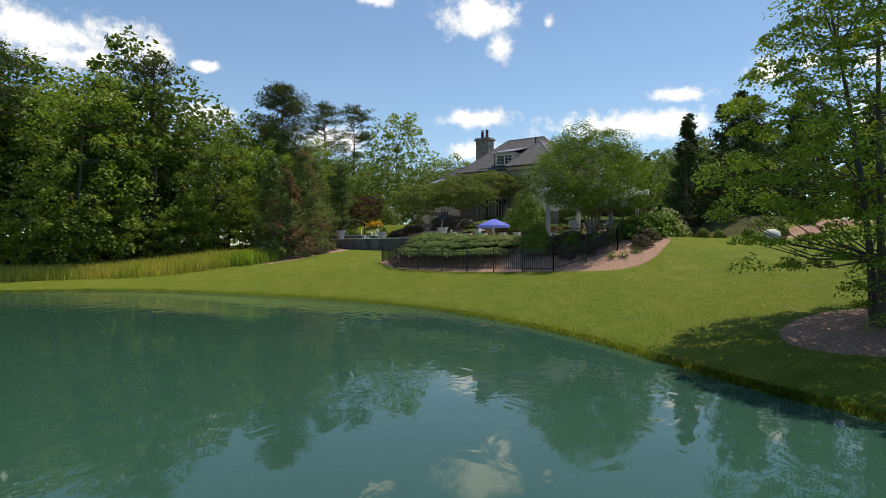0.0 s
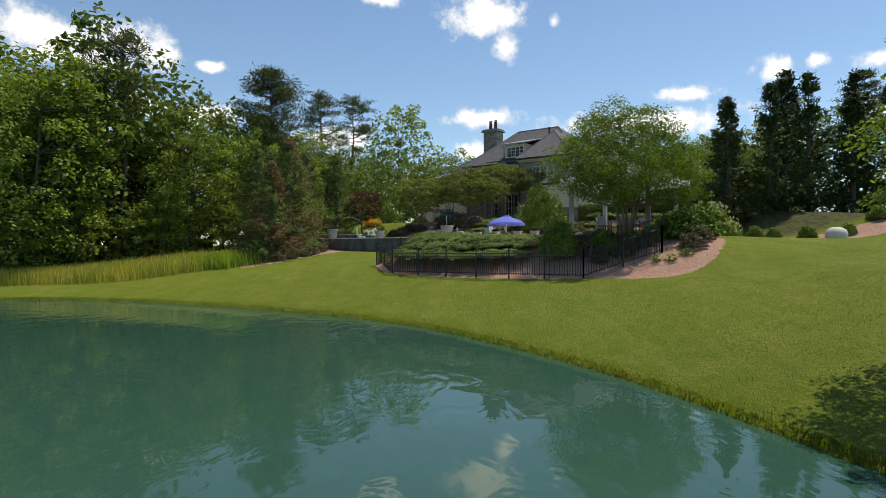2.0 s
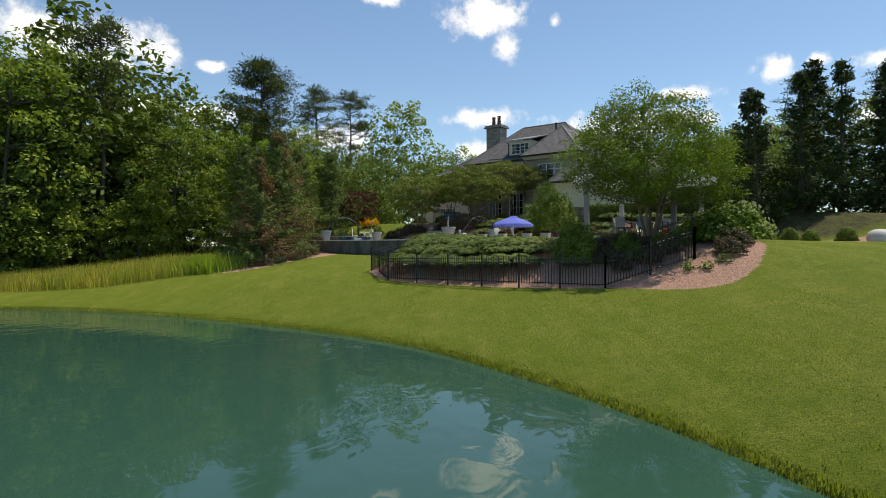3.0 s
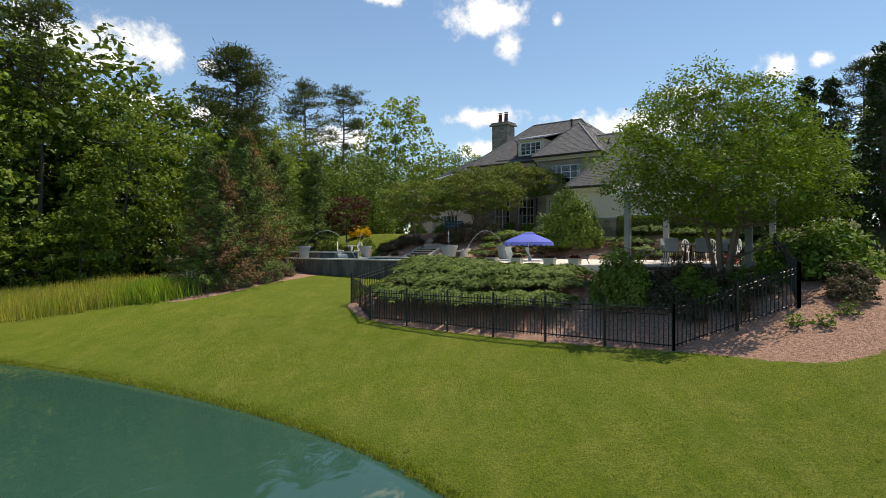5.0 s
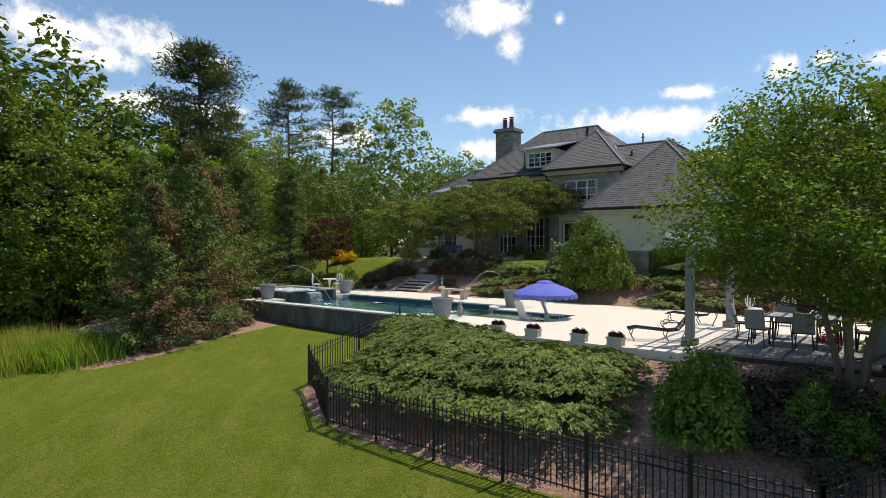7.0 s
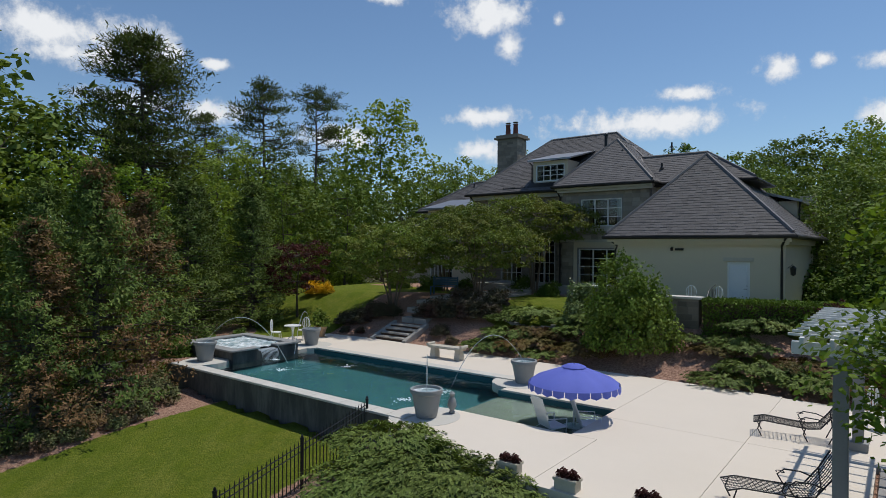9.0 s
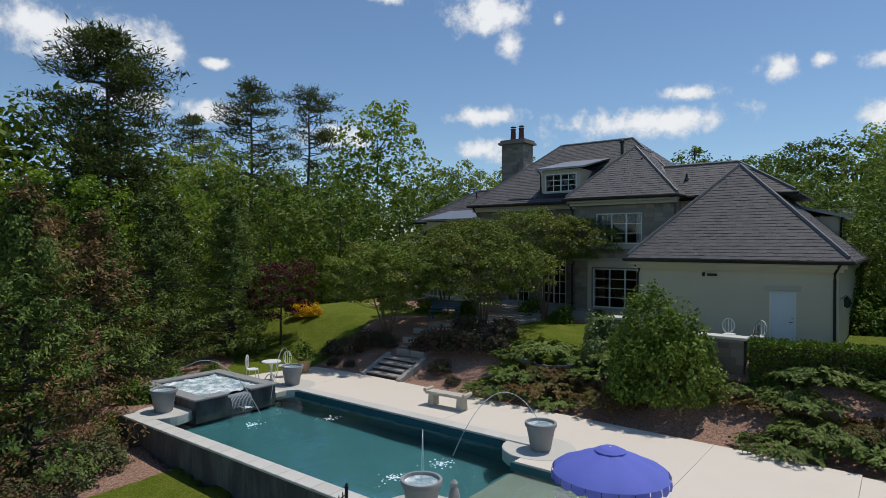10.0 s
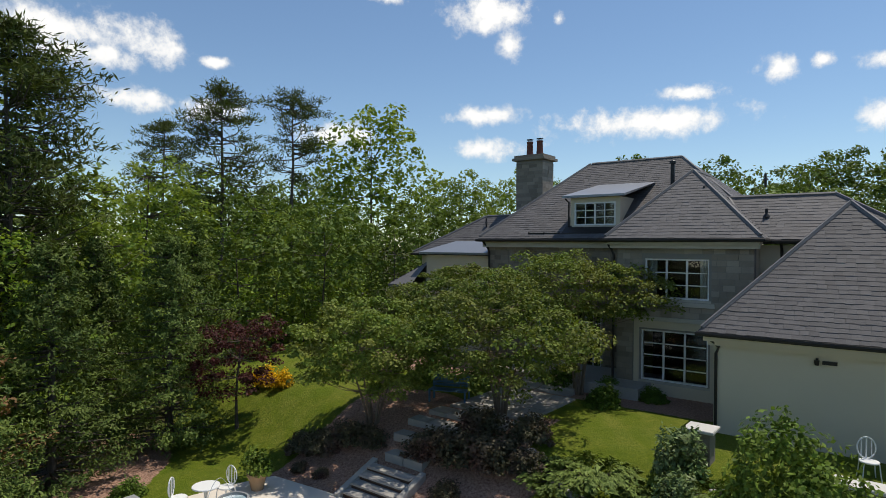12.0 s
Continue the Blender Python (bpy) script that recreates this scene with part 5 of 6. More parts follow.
def pads(rng, tip, per, size, flat, leaf, mat, arch=0.35, slim=0.6, spike=0.0):
    """Leaves in rounded pads at the tips, their upper sides to the sky, denser towards each pad's top."""
    n = len(tip)
    u = rng.normal(size=(n * per, 3))
    u[:, 2] = u[:, 2] * 0.9 + 0.2
    u /= np.linalg.norm(u, axis=1)[:, None]
    rad = (size * rng.uniform(0.6, 1.35, n)).repeat(per)[:, None] * rng.uniform(0, 1, (n * per, 1)) ** 0.42
    off = u * rad
    off[:, 2] = off[:, 2] * flat - arch * (off[:, 0] ** 2 + off[:, 1] ** 2) / size
    if spike:
        off[:, 2] += spike * size * np.abs(rng.normal(size=n)).repeat(per) * rng.uniform(0, 1, n * per) ** 2
    face = u * 0.55 + np.array([0, 0, 0.85])
    return quads_mesh("crown", leaves(np.repeat(tip, per, 0) + off, leaf, leaf * slim, rng, droop=0.3, outward=u * 0.6, face=face), mat)


def broadleaf(seed, h, base, r, tips, per, leaf, mat, bark, trunk=0.2, stems=1, clump=0.2, splay=0.0, flat=0.55, arch=0.3, thin=2, spike=0.0, low=0.15):
    """Meshes of a stem with limbs and of a crown made of pads of leaves at the limbs' tips."""
    rng = np.random.default_rng(seed)
    d = rng.normal(size=(tips * 4, 3))
    d[:, 2] = d[:, 2] * 0.9 + low
    d /= np.linalg.norm(d, axis=1)[:, None]
    reach = lobes(rng, d, 7) * rng.uniform(0.3, 1.0, tips * 4) ** 0.5
    mid, half = base + (h - base) * 0.48, (h - base) * 0.52
    tip = spaced(rng, np.stack([d[:, 0] * r * reach, d[:, 1] * r * reach, mid + d[:, 2] * half * reach], 1), tips)
    wood = Geo()
    roots = []
    for s in range(stems):
        w = 2 * math.pi * s / max(stems, 1) + rng.uniform(-0.3, 0.3)
        out = splay if stems > 1 else 0.0
        path, rad = [], []
        for k in range(6):
            q = k / 5
            bend = 0.03 * h * math.sin(3 * q + seed + s)
            path.append((math.cos(w) * (0.12 * (stems > 1) + out * q ** 1.4) + bend * q, math.sin(w) * (0.12 * (stems > 1) + out * q ** 1.4) + bend * q * 0.6, -0.15 + (h * 0.78) * q))
            rad.append(trunk * (1.15 if k == 0 else 1) * (1 - 0.8 * q))
        wood.tube(path, rad, 8)
        roots.append(path)
    for i in range(0, tips, thin):
        path = roots[(i // thin) % stems]
        t = tip[i]
        j = min(range(len(path)), key=lambda k: abs(path[k][2] - (t[2] - 0.35 * math.hypot(t[0], t[1]))))
        p = Vector(path[max(j, 1)])
        q = Vector(t)
        m = p.lerp(q, 0.5) + Vector((0, 0, -0.08 * (q - p).length))
        wood.tube([p, m, q], [trunk * 0.3, trunk * 0.18, trunk * 0.06], 4)
    return wood.mesh("trunk", bark, smooth=True), pads(rng, tip, per, r * clump, flat, leaf, mat, arch, spike=spike)


def pine(seed, h, bare, r, tufts, per, mat=None):
    rng = np.random.default_rng(seed)
    wood = Geo()
    wood.tube([(0.1 * math.sin(k + seed), 0.1 * math.cos(2 * k), -0.2 + h * k / 7) for k in range(8)], [0.24 * (1 - 0.85 * k / 7) for k in range(8)], 8)
    cs, dirs = [], []
    for i in range(tufts):
        q = bare + (1 - bare) * rng.uniform(0, 1) ** 0.8
        w = rng.uniform(0, 2 * math.pi)
        reach = r * float(np.interp((q - bare) / (1 - bare), (0, 0.3, 0.72, 1), (0.6, 0.95, 0.9, 0.3))) * rng.uniform(0.4, 1.15)
        p = Vector((0, 0, h * q))
        e = p + Vector((reach * math.cos(w), reach * math.sin(w), reach * rng.uniform(-0.05, 0.45)))
        wood.tube([p, p.lerp(e, 0.55) + Vector((0, 0, -0.1 * reach)), e], [0.05, 0.035, 0.012], 4)
        for f in (0.65, 0.88, 1.05):
            c = p.lerp(e, f)
            u = rng.normal(size=(per, 3))
            cs.append(np.array(c) + u * (0.16 + 0.055 * r, 0.16 + 0.055 * r, 0.15))
            dirs.append(u * 0.6 + np.array([math.cos(w) * 0.5, math.sin(w) * 0.5, 0.6]))
    return wood.mesh("trunk", M_BARK, smooth=True), quads_mesh("crown", leaves(np.concatenate(cs), 0.36, 0.07, rng, outward=np.concatenate(dirs), spread=0.7, face=np.array([[0, 0, 0.5]])), mat or M_PINE)


def conifer(seed, h, r, n, mat, leaf=0.3, low=0.03, ragged=0.3, power=0.85, brown=0.0):
    """A dense cone of drooping sprays round a stem."""
    rng = np.random.default_rng(seed)
    wood = Geo().tube([(0, 0, -0.2), (0.03, 0, h * 0.5), (0, 0.02, h * 0.96)], [0.06 + 0.016 * h, 0.012 * h, 0.015], 8)
    shoots = max(40, n // 46)
    q = low + (0.985 - low) * rng.uniform(0, 1, shoots) ** 1.2
    w = rng.uniform(0, 2 * math.pi, shoots)
    wav = 1 + ragged * np.sin(w * 3 + q * 17 + seed) * rng.uniform(0.4, 1, shoots) + ragged * 0.6 * rng.normal(size=shoots)
    reach = r * (1 - q) ** power * np.clip(wav, 0.4, 1.6) * np.minimum(1, 0.6 + q * 6) + 0.12
    per = n // shoots
    s = rng.uniform(0.0, 1.0, (shoots, per)) ** 0.7
    # each shoot is a plume: its outer half turns up and tapers to a tip
    jit = np.minimum(0.22, 0.09 * r + 0.03) * (1.15 - 0.85 * s)
    along = np.maximum(0.3, 1 - 1.25 / np.maximum(reach, 0.3))[:, None]
    s = along + (1 - along) * s
    cx = np.cos(w)[:, None] * reach[:, None] * s + rng.normal(size=s.shape) * jit
    cy = np.sin(w)[:, None] * reach[:, None] * s + rng.normal(size=s.shape) * jit
    cz = (q * h)[:, None] + np.minimum(reach, 1.4)[:, None] * (0.5 * s * s - 0.25 * s) + rng.normal(size=s.shape) * jit * 0.8
    c = np.stack([cx, cy, cz], -1).reshape(-1, 3)
    out = np.stack([np.cos(w), np.sin(w), np.full(shoots, 0.75)], 1).repeat(per, 0)
    for k in range(0, shoots, 3):
        a = Vector((0, 0, q[k] * h))
        wood.tube([a, a + Vector((math.cos(w[k]) * reach[k] * 0.8, math.sin(w[k]) * reach[k] * 0.8, 0.02))], [0.02 + 0.004 * h, 0.008], 4)
    verts = leaves(c, leaf, leaf * 0.36, rng, outward=out * 1.1, spread=0.7, face=out * 0.6 + np.array([0, 0, 0.35]))
    me = quads_mesh("crown", verts, mat)
    if brown:
        me.materials.append(M_BROWN)
        patch = (np.sin(w * 2 + seed) + np.sin(q * 9 + w + seed * 2) + rng.normal(size=shoots) * 0.5 > 1.7 - brown * 2).repeat(per)
        me.polygons.foreach_set("material_index", patch.astype(np.int32))
    return wood.mesh("trunk", M_BARK, smooth=True), me


def mound(seed, r, h, n, mat, leaf=0.1, spiky=0.0, shell=0.5, width=0.6):
    """A rounded shrub: stems and leaves, denser towards the outside."""
    rng = np.random.default_rng(seed)
    d = rng.normal(size=(n, 3))
    d[:, 2] = np.abs(d[:, 2])
    d /= np.linalg.norm(d, axis=1)[:, None]
    k = max(14, n // 90)
    c0 = spaced(rng, d[:k * 4], k) if n > k * 4 else d[:k]
    c0 = c0 * (lobes(rng, c0, 9, 0.3) * rng.uniform(0.72, 0.95, k))[:, None]
    pick = rng.integers(0, k, n)
    ball = rng.normal(size=(n, 3))
    ball /= np.linalg.norm(ball, axis=1)[:, None]
    size = (1.5 / math.sqrt(k)) * rng.uniform(0.75, 1.3, k)
    c = c0[pick] + ball * (size[pick] * rng.uniform(0, 1, n) ** 0.4)[:, None]
    inner = rng.random(n) < 0.3
    c[inner] = d[inner] * rng.uniform(shell, 0.85, (inner.sum(), 1)) * lobes(rng, d[inner], 9, 0.3)[:, None]
    c[:, 2] = np.maximum(c[:, 2], 0.02 + 0.1 * rng.random(n))
    c = c * np.array([r, r, h]) * 0.84
    face = ball * 0.5 + c0[pick] * 0.5 + np.array([0, 0, 0.5])
    wood = Geo()
    for k in range(9):
        e = c[k * 7 % n] * 0.85
        wood.tube([(0.1 * e[0], 0.1 * e[1], -0.1), (e[0] * 0.5, e[1] * 0.5, e[2] * 0.6), tuple(e)], [0.03, 0.02, 0.008], 5)
    return wood.mesh("stem", M_BARK), quads_mesh("foliage", leaves(c, leaf, leaf * width, rng, outward=ball * (0.5 + spiky), face=face), mat)


def spreading(seed, r, h, n, mat, leaf=0.26):
    """A low juniper: long arching sprays in layers."""
    rng = np.random.default_rng(seed)
    shoots = n // 34
    w = rng.uniform(0, 2 * math.pi, shoots)
    start = np.sqrt(rng.uniform(0, 0.85, shoots)) * r
    cs, out = [], []
    length = rng.uniform(0.35, 0.75, shoots)
    for k in range(shoots):
        s = rng.uniform(0, 1, 34)
        x = (start[k] + length[k] * s)
        z0 = h * (1 - (start[k] / r) ** 2 * 0.75) * rng.uniform(0.55, 1.05)
        z = z0 + 0.22 * np.sin(s * 2.2) - 0.18 * s * s
        w2 = w[k] + rng.normal(size=34) * 0.035
        cs.append(np.stack([x * np.cos(w2) + rng.normal(size=34) * 0.03, x * np.sin(w2) + rng.normal(size=34) * 0.03, np.maximum(z, 0.04)], 1))
        out.append(np.tile([math.cos(w[k]), math.sin(w[k]), 0.25], (34, 1)))
    wood = Geo()
    for k in range(7):
        a = 0.9 * k
        wood.tube([(0, 0, -0.1), (0.4 * r * math.cos(a), 0.4 * r * math.sin(a), h * 0.5), (0.8 * r * math.cos(a), 0.8 * r * math.sin(a), h * 0.4)], [0.04, 0.03, 0.01], 5)
    return wood.mesh("stem", M_BARK), quads_mesh("foliage", leaves(np.concatenate(cs), leaf, leaf * 0.34, rng, outward=np.concatenate(out) * 1.1, spread=0.6, face=np.concatenate(out) * 0.5 + np.array([0, 0, 0.9]), loose=0.35), mat)


def plant(name, meshes, x, y, label, category, scale=1.0, turn=0.0, group="", z=None, tall=1.0, names=("trunk", "crown")):
    t = new(name)
    t.matrix_basis = pose(x, y, ground_at(x, y) if z is None else z, 0, 0, turn) @ Matrix.Diagonal((scale, scale, scale * tall, 1))
    for key, me in zip(names, meshes):
        ob = new(key, me)
        ob.parent = t
    return tagged(t, label, category, group)


SHRUB = ("stem", "foliage")
rng = random.Random(11)

# woodland variants
WOODS = [broadleaf(20 + k, h, b, r, tips, 78, 0.27, m, M_BARK, 0.15, clump=0.22, flat=0.75, arch=0.25, low=0.0) for k, (h, b, r, tips, m) in enumerate(
    [(15, 0.6, 4.0, 112, M_WOOD_LEAF), (17, 0.8, 4.4, 122, M_WOOD_LEAF), (14, 0.4, 3.9, 104, M_BRIGHT_LEAF), (16, 0.8, 4.2, 114, M_BRIGHT_LEAF), (13, 0.2, 3.8, 100, M_WOOD_LEAF), (18, 1.2, 4.5, 128, M_WOOD_LEAF)])]
# far and most back crowns take the leaf colour with shade painted in
FARWOOD = [broadleaf(30 + k, 15, 0.3, 4.7, 84, 46, 0.46, M_FAR_LEAF_SHADE, M_BARK, 0.15, clump=0.26, flat=0.8, arch=0.2, thin=4, low=0.0) for k in range(3)]
BACK = [broadleaf(34 + k, 15, 0.6, 4.5, 116, 66, 0.36, M_FAR_LEAF_SHADE if k else M_WOOD_LEAF, M_BARK, 0.15, clump=0.23, flat=0.8, arch=0.2, thin=4, low=0.0) for k in range(2)]
UNDER = [broadleaf(40 + k, 6, 0.2, 2.1, 36, 40, 0.25, m, M_BARK, 0.06, clump=0.32, flat=0.55, thin=3, low=0.0) for k, m in enumerate((M_BRIGHT_LEAF, M_WOOD_LEAF))]
PINES = [pine(60, 18, 0.5, 3.3, 78, 30), pine(61, 20, 0.62, 3.0, 60, 30), pine(62, 17, 0.28, 3.7, 210, 30)]


def in_poly(poly, x, y):
    return float(signed(poly, np.array([x]), np.array([y]))[0])


WOOD_AREA = [(-70, 36), (-40, 40.0), (-29, 42.5), (-22, 46.5), (-16.8, 50.5), (-15.0, 56), (-13.5, 64), (-16, 76), (-12, 90), (-10, 118), (-75, 118)]
y = 36.0
while y < 118:
    step = 4.4 if y < 62 else 6.2
    x = -64.0
    while x < -8:
        px, py = x + rng.uniform(-1.5, 1.5), y + rng.uniform(-1.4, 1.4)
        inner = in_poly(WOOD_AREA, px, py)
        if 0 < inner < 19 and not (py > 68 and px < -24) and (px > -48 or rng.random() < 0.45) and (py < 66 or inner < 26):
            if rng.random() < 0.06:
                plant("pine_tree", PINES[rng.randrange(3)], px, py, "tall dark pine standing in the woodland", "tree", rng.uniform(0.8, 0.98), rng.uniform(0, 360), "woodland trees")
            else:
                s = rng.uniform(0.72, 0.98) * (0.86 if inner < 4 else 1.0) * (1.3 if px < -25 and py < 62 else 1.0)
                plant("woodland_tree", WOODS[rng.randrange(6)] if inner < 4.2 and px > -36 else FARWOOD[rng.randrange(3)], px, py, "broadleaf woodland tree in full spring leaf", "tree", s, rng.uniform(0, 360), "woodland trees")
        x += step
    y += step
for k in range(36):
    q = k / 35
    x, y = (-38 + 22.5 * q, 40.5 + 6.5 * q + 4 * q ** 3) if k % 2 else (-40 + 25 * q, 43.5 + 8 * q + 6 * q ** 3)
    plant("understorey_tree", UNDER[k % 2], x + rng.uniform(-0.8, 0.8), y + rng.uniform(-0.6, 0.6), "slender understorey tree at the woodland edge", "tree", rng.uniform(0.5, 1.1), rng.uniform(0, 360), "understorey trees")
for k in range(18):
    q = k / 17
    plant("understorey_tree", UNDER[k % 2], -14.5 - 3.5 * math.sin(7 * q) + 5 * q ** 2, 58 + 34 * q, "slender understorey tree in the woodland", "tree", rng.uniform(0.8, 1.2), rng.uniform(0, 360), "understorey trees")

# named tall trees
plant("pine_tree", PINES[1], -23.6, 48.7, "tall slender pine with a bare lower stem", "tree", 0.85, 20, "tall pines")
plant("pine_tree", PINES[2], -15.7, 58.5, "tall dark pine with a dense crown", "tree", 0.9, 70, "tall pines")
plant("pine_tree", PINES[0], -15.4, 77.5, "tall open pine behind the garden", "tree", 1.0, 10, "tall pines")
plant("pine_tree", PINES[1], -12.9, 86.2, "tall slender pine with a bare lower stem", "tree", 1.0, 140, "tall pines")
plant("pine_tree", PINES[0], -26.6, 92.5, "tall open pine behind the garden", "tree", 1.04, 200, "tall pines")
plant("oak_tree", BACK[0], -7.0, 92.5, "large bright green broadleaf tree behind the house", "tree", 1.3, 40, "trees behind the house")
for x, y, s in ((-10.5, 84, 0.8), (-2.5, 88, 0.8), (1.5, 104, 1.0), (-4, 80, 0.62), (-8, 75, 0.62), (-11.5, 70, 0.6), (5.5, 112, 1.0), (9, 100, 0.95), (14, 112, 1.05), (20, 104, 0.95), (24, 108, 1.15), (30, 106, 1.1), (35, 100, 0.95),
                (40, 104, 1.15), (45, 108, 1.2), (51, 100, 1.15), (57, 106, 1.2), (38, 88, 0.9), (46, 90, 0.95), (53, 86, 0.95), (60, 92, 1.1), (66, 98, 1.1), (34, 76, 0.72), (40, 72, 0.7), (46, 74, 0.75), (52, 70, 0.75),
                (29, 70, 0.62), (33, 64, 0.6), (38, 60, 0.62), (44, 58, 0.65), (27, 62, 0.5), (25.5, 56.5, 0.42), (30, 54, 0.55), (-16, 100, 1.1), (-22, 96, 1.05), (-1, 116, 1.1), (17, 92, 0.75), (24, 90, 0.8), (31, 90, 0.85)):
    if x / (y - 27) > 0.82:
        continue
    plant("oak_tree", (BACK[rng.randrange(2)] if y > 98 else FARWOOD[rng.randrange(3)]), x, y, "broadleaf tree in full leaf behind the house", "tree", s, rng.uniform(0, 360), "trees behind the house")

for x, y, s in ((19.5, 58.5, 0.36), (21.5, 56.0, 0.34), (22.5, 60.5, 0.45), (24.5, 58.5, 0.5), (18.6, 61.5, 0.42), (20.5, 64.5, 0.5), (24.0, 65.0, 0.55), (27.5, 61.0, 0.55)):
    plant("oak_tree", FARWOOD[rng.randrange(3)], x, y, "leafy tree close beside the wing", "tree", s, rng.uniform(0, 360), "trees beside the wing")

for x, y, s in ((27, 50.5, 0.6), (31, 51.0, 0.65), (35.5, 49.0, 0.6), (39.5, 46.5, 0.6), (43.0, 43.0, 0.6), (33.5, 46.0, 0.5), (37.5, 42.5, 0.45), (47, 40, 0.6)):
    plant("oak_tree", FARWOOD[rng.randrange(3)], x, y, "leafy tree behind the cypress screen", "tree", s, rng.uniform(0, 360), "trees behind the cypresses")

# dark cypresses beyond the lawn
CYPRESS = [conifer(80 + k, 9, 1.8, 6800, M_CYPRESS, 0.26, power=0.75, ragged=0.22) for k in range(3)]
for x, y, s in ((17.0, 41.6, 0.84), (19.8, 42.2, 0.88), (22.6, 43.0, 0.98), (25.4, 43.0, 0.86), (28.0, 43.4, 0.95), (31.5, 43.5, 0.9), (14.9, 43.6, 0.58), (24, 48, 1.15), (29, 48, 1.2), (34, 47, 1.2), (20, 48.5, 0.95)):
    plant("cypress_tree", CYPRESS[rng.randrange(3)], x, y, "dense dark green conical cypress", "tree", s, rng.uniform(0, 360), "cypress screen")
for x, y, s in ((27, 54, 0.62), (33, 53, 0.66), (38, 50, 0.66), (40, 44, 0.6), (36, 40, 0.5)):
    plant("pine_tree", PINES[rng.randrange(3)], x, y, "tall pine behind the cypress screen", "tree", s, rng.uniform(0, 360), "pines beyond the lawn")

# cedars beside the pool, some browned
CEDARS = [conifer(90, 7.6, 2.7, 20000, M_CEDAR, 0.16, ragged=0.35, power=0.8, brown=0.6), conifer(91, 8, 2.3, 18000, M_CEDAR, 0.16, ragged=0.3, power=0.7), conifer(92, 7.5, 2.4, 18000, M_CEDAR, 0.16, ragged=0.35, power=0.75, brown=0.82)]
GREEN, SOME, MANY = "dense green conical cedar beside the pool", "bushy cedar with browned sprays on a mulch bed", "cedar with large browned patches beside the pool"
for k, x, y, top, slim, label in ((0, -10.9, 46.4, 10.0, 0.86, SOME), (2, -11.7, 51.0, 9.4, 0.95, MANY), (1, -13.6, 47.8, 9.6, 0.9, GREEN), (1, -11.9, 55.2, 10.4, 0.9, GREEN), (1, -10.0, 58.8, 10.8, 0.9, GREEN),
                                  (2, -14.0, 52.0, 9.6, 0.9, MANY), (1, -13.2, 59.6, 10.6, 0.9, GREEN), (2, -11.6, 44.5, 8.0, 0.8, MANY), (1, -12.6, 66.6, 11.4, 0.9, GREEN)):
    tall = (top - ground_at(x, y)) / (7.6, 8.0, 7.5)[k]
    plant("cedar_tree", CEDARS[k], x, y, label, "tree", slim, rng.uniform(0, 360), "cedars by the pool", tall=tall / slim)

# birch at the water's edge
plant("river_birch", broadleaf(7, 10.0, 0.2, 3.35, 400, 160, 0.088, M_BIRCH, M_BARK, 0.085, stems=3, splay=0.9, clump=0.135, flat=0.3, arch=0.5, low=0.0), 9.25, 12.6, "multi-stemmed river birch with drooping leafy branches", "tree")
# spreading elm beside the terrace
plant("elm_tree", broadleaf(8, 6.3, 1.75, 3.4, 280, 180, 0.098, M_ELM, M_PALEBARK, 0.08, stems=5, splay=1.2, clump=0.15, flat=0.7, arch=0.2, spike=0.6), 8.2, 32.8, "broad bright green multi-stemmed tree beside the terrace", "tree", z=2.5)
# crape myrtles
for k, (x, y, h, base, r) in enumerate(((-2.4, 57.5, 3.9, 1.3, 2.4), (1.9, 57.0, 4.3, 1.3, 2.9), (5.1, 60.0, 5.3, 2.4, 3.0), (0.2, 61.3, 4.6, 1.6, 2.4))):
    plant("crape_myrtle", broadleaf(13 + k, h, base, r, 130, 150, 0.115, M_MYRTLE, M_PALEBARK, 0.045, stems=6, splay=0.9, clump=0.17, flat=0.4, arch=0.3), x, y, "spreading multi-stemmed crape myrtle", "tree", 1.07, 50 * k, "crape myrtles")
plant("plum_tree", broadleaf(17, 4.4, 1.4, 1.8, 70, 90, 0.12, M_PURPLE, M_BARK, 0.07), -7.8, 59.6, "small purple-leaved plum tree", "tree")
plant("plum_tree", broadleaf(18, 3.2, 0.6, 1.4, 60, 70, 0.11, M_PURPLE, M_BARK, 0.05), 12.9, 46.4, "small purple-leaved shrub beside the hedge", "shrub", 0.4)

# shrubs
BUSH = mound(101, 2.0, 3.6, 15000, M_SHRUB, 0.115, shell=0.35)
plant("holly_bush", BUSH, 7.0, 48.9, "large rounded evergreen bush on the bank", "shrub", names=SHRUB, tall=1.24)
LOWBUSH = mound(102, 1.25, 1.9, 9000, M_SHRUB, 0.10, shell=0.3)
plant("laurel_bush", LOWBUSH, 5.0, 32.2, "glossy green bush on the bank inside the fence", "shrub", 0.86, names=SHRUB, tall=1.2)
plant("laurel_bush", LOWBUSH, 6.9, 31.9, "glossy green bush on the bank inside the fence", "shrub", 0.45, 40, names=SHRUB)
DARK = mound(103, 1.0, 1.1, 2800, M_HEDGE, 0.12, shell=0.4)
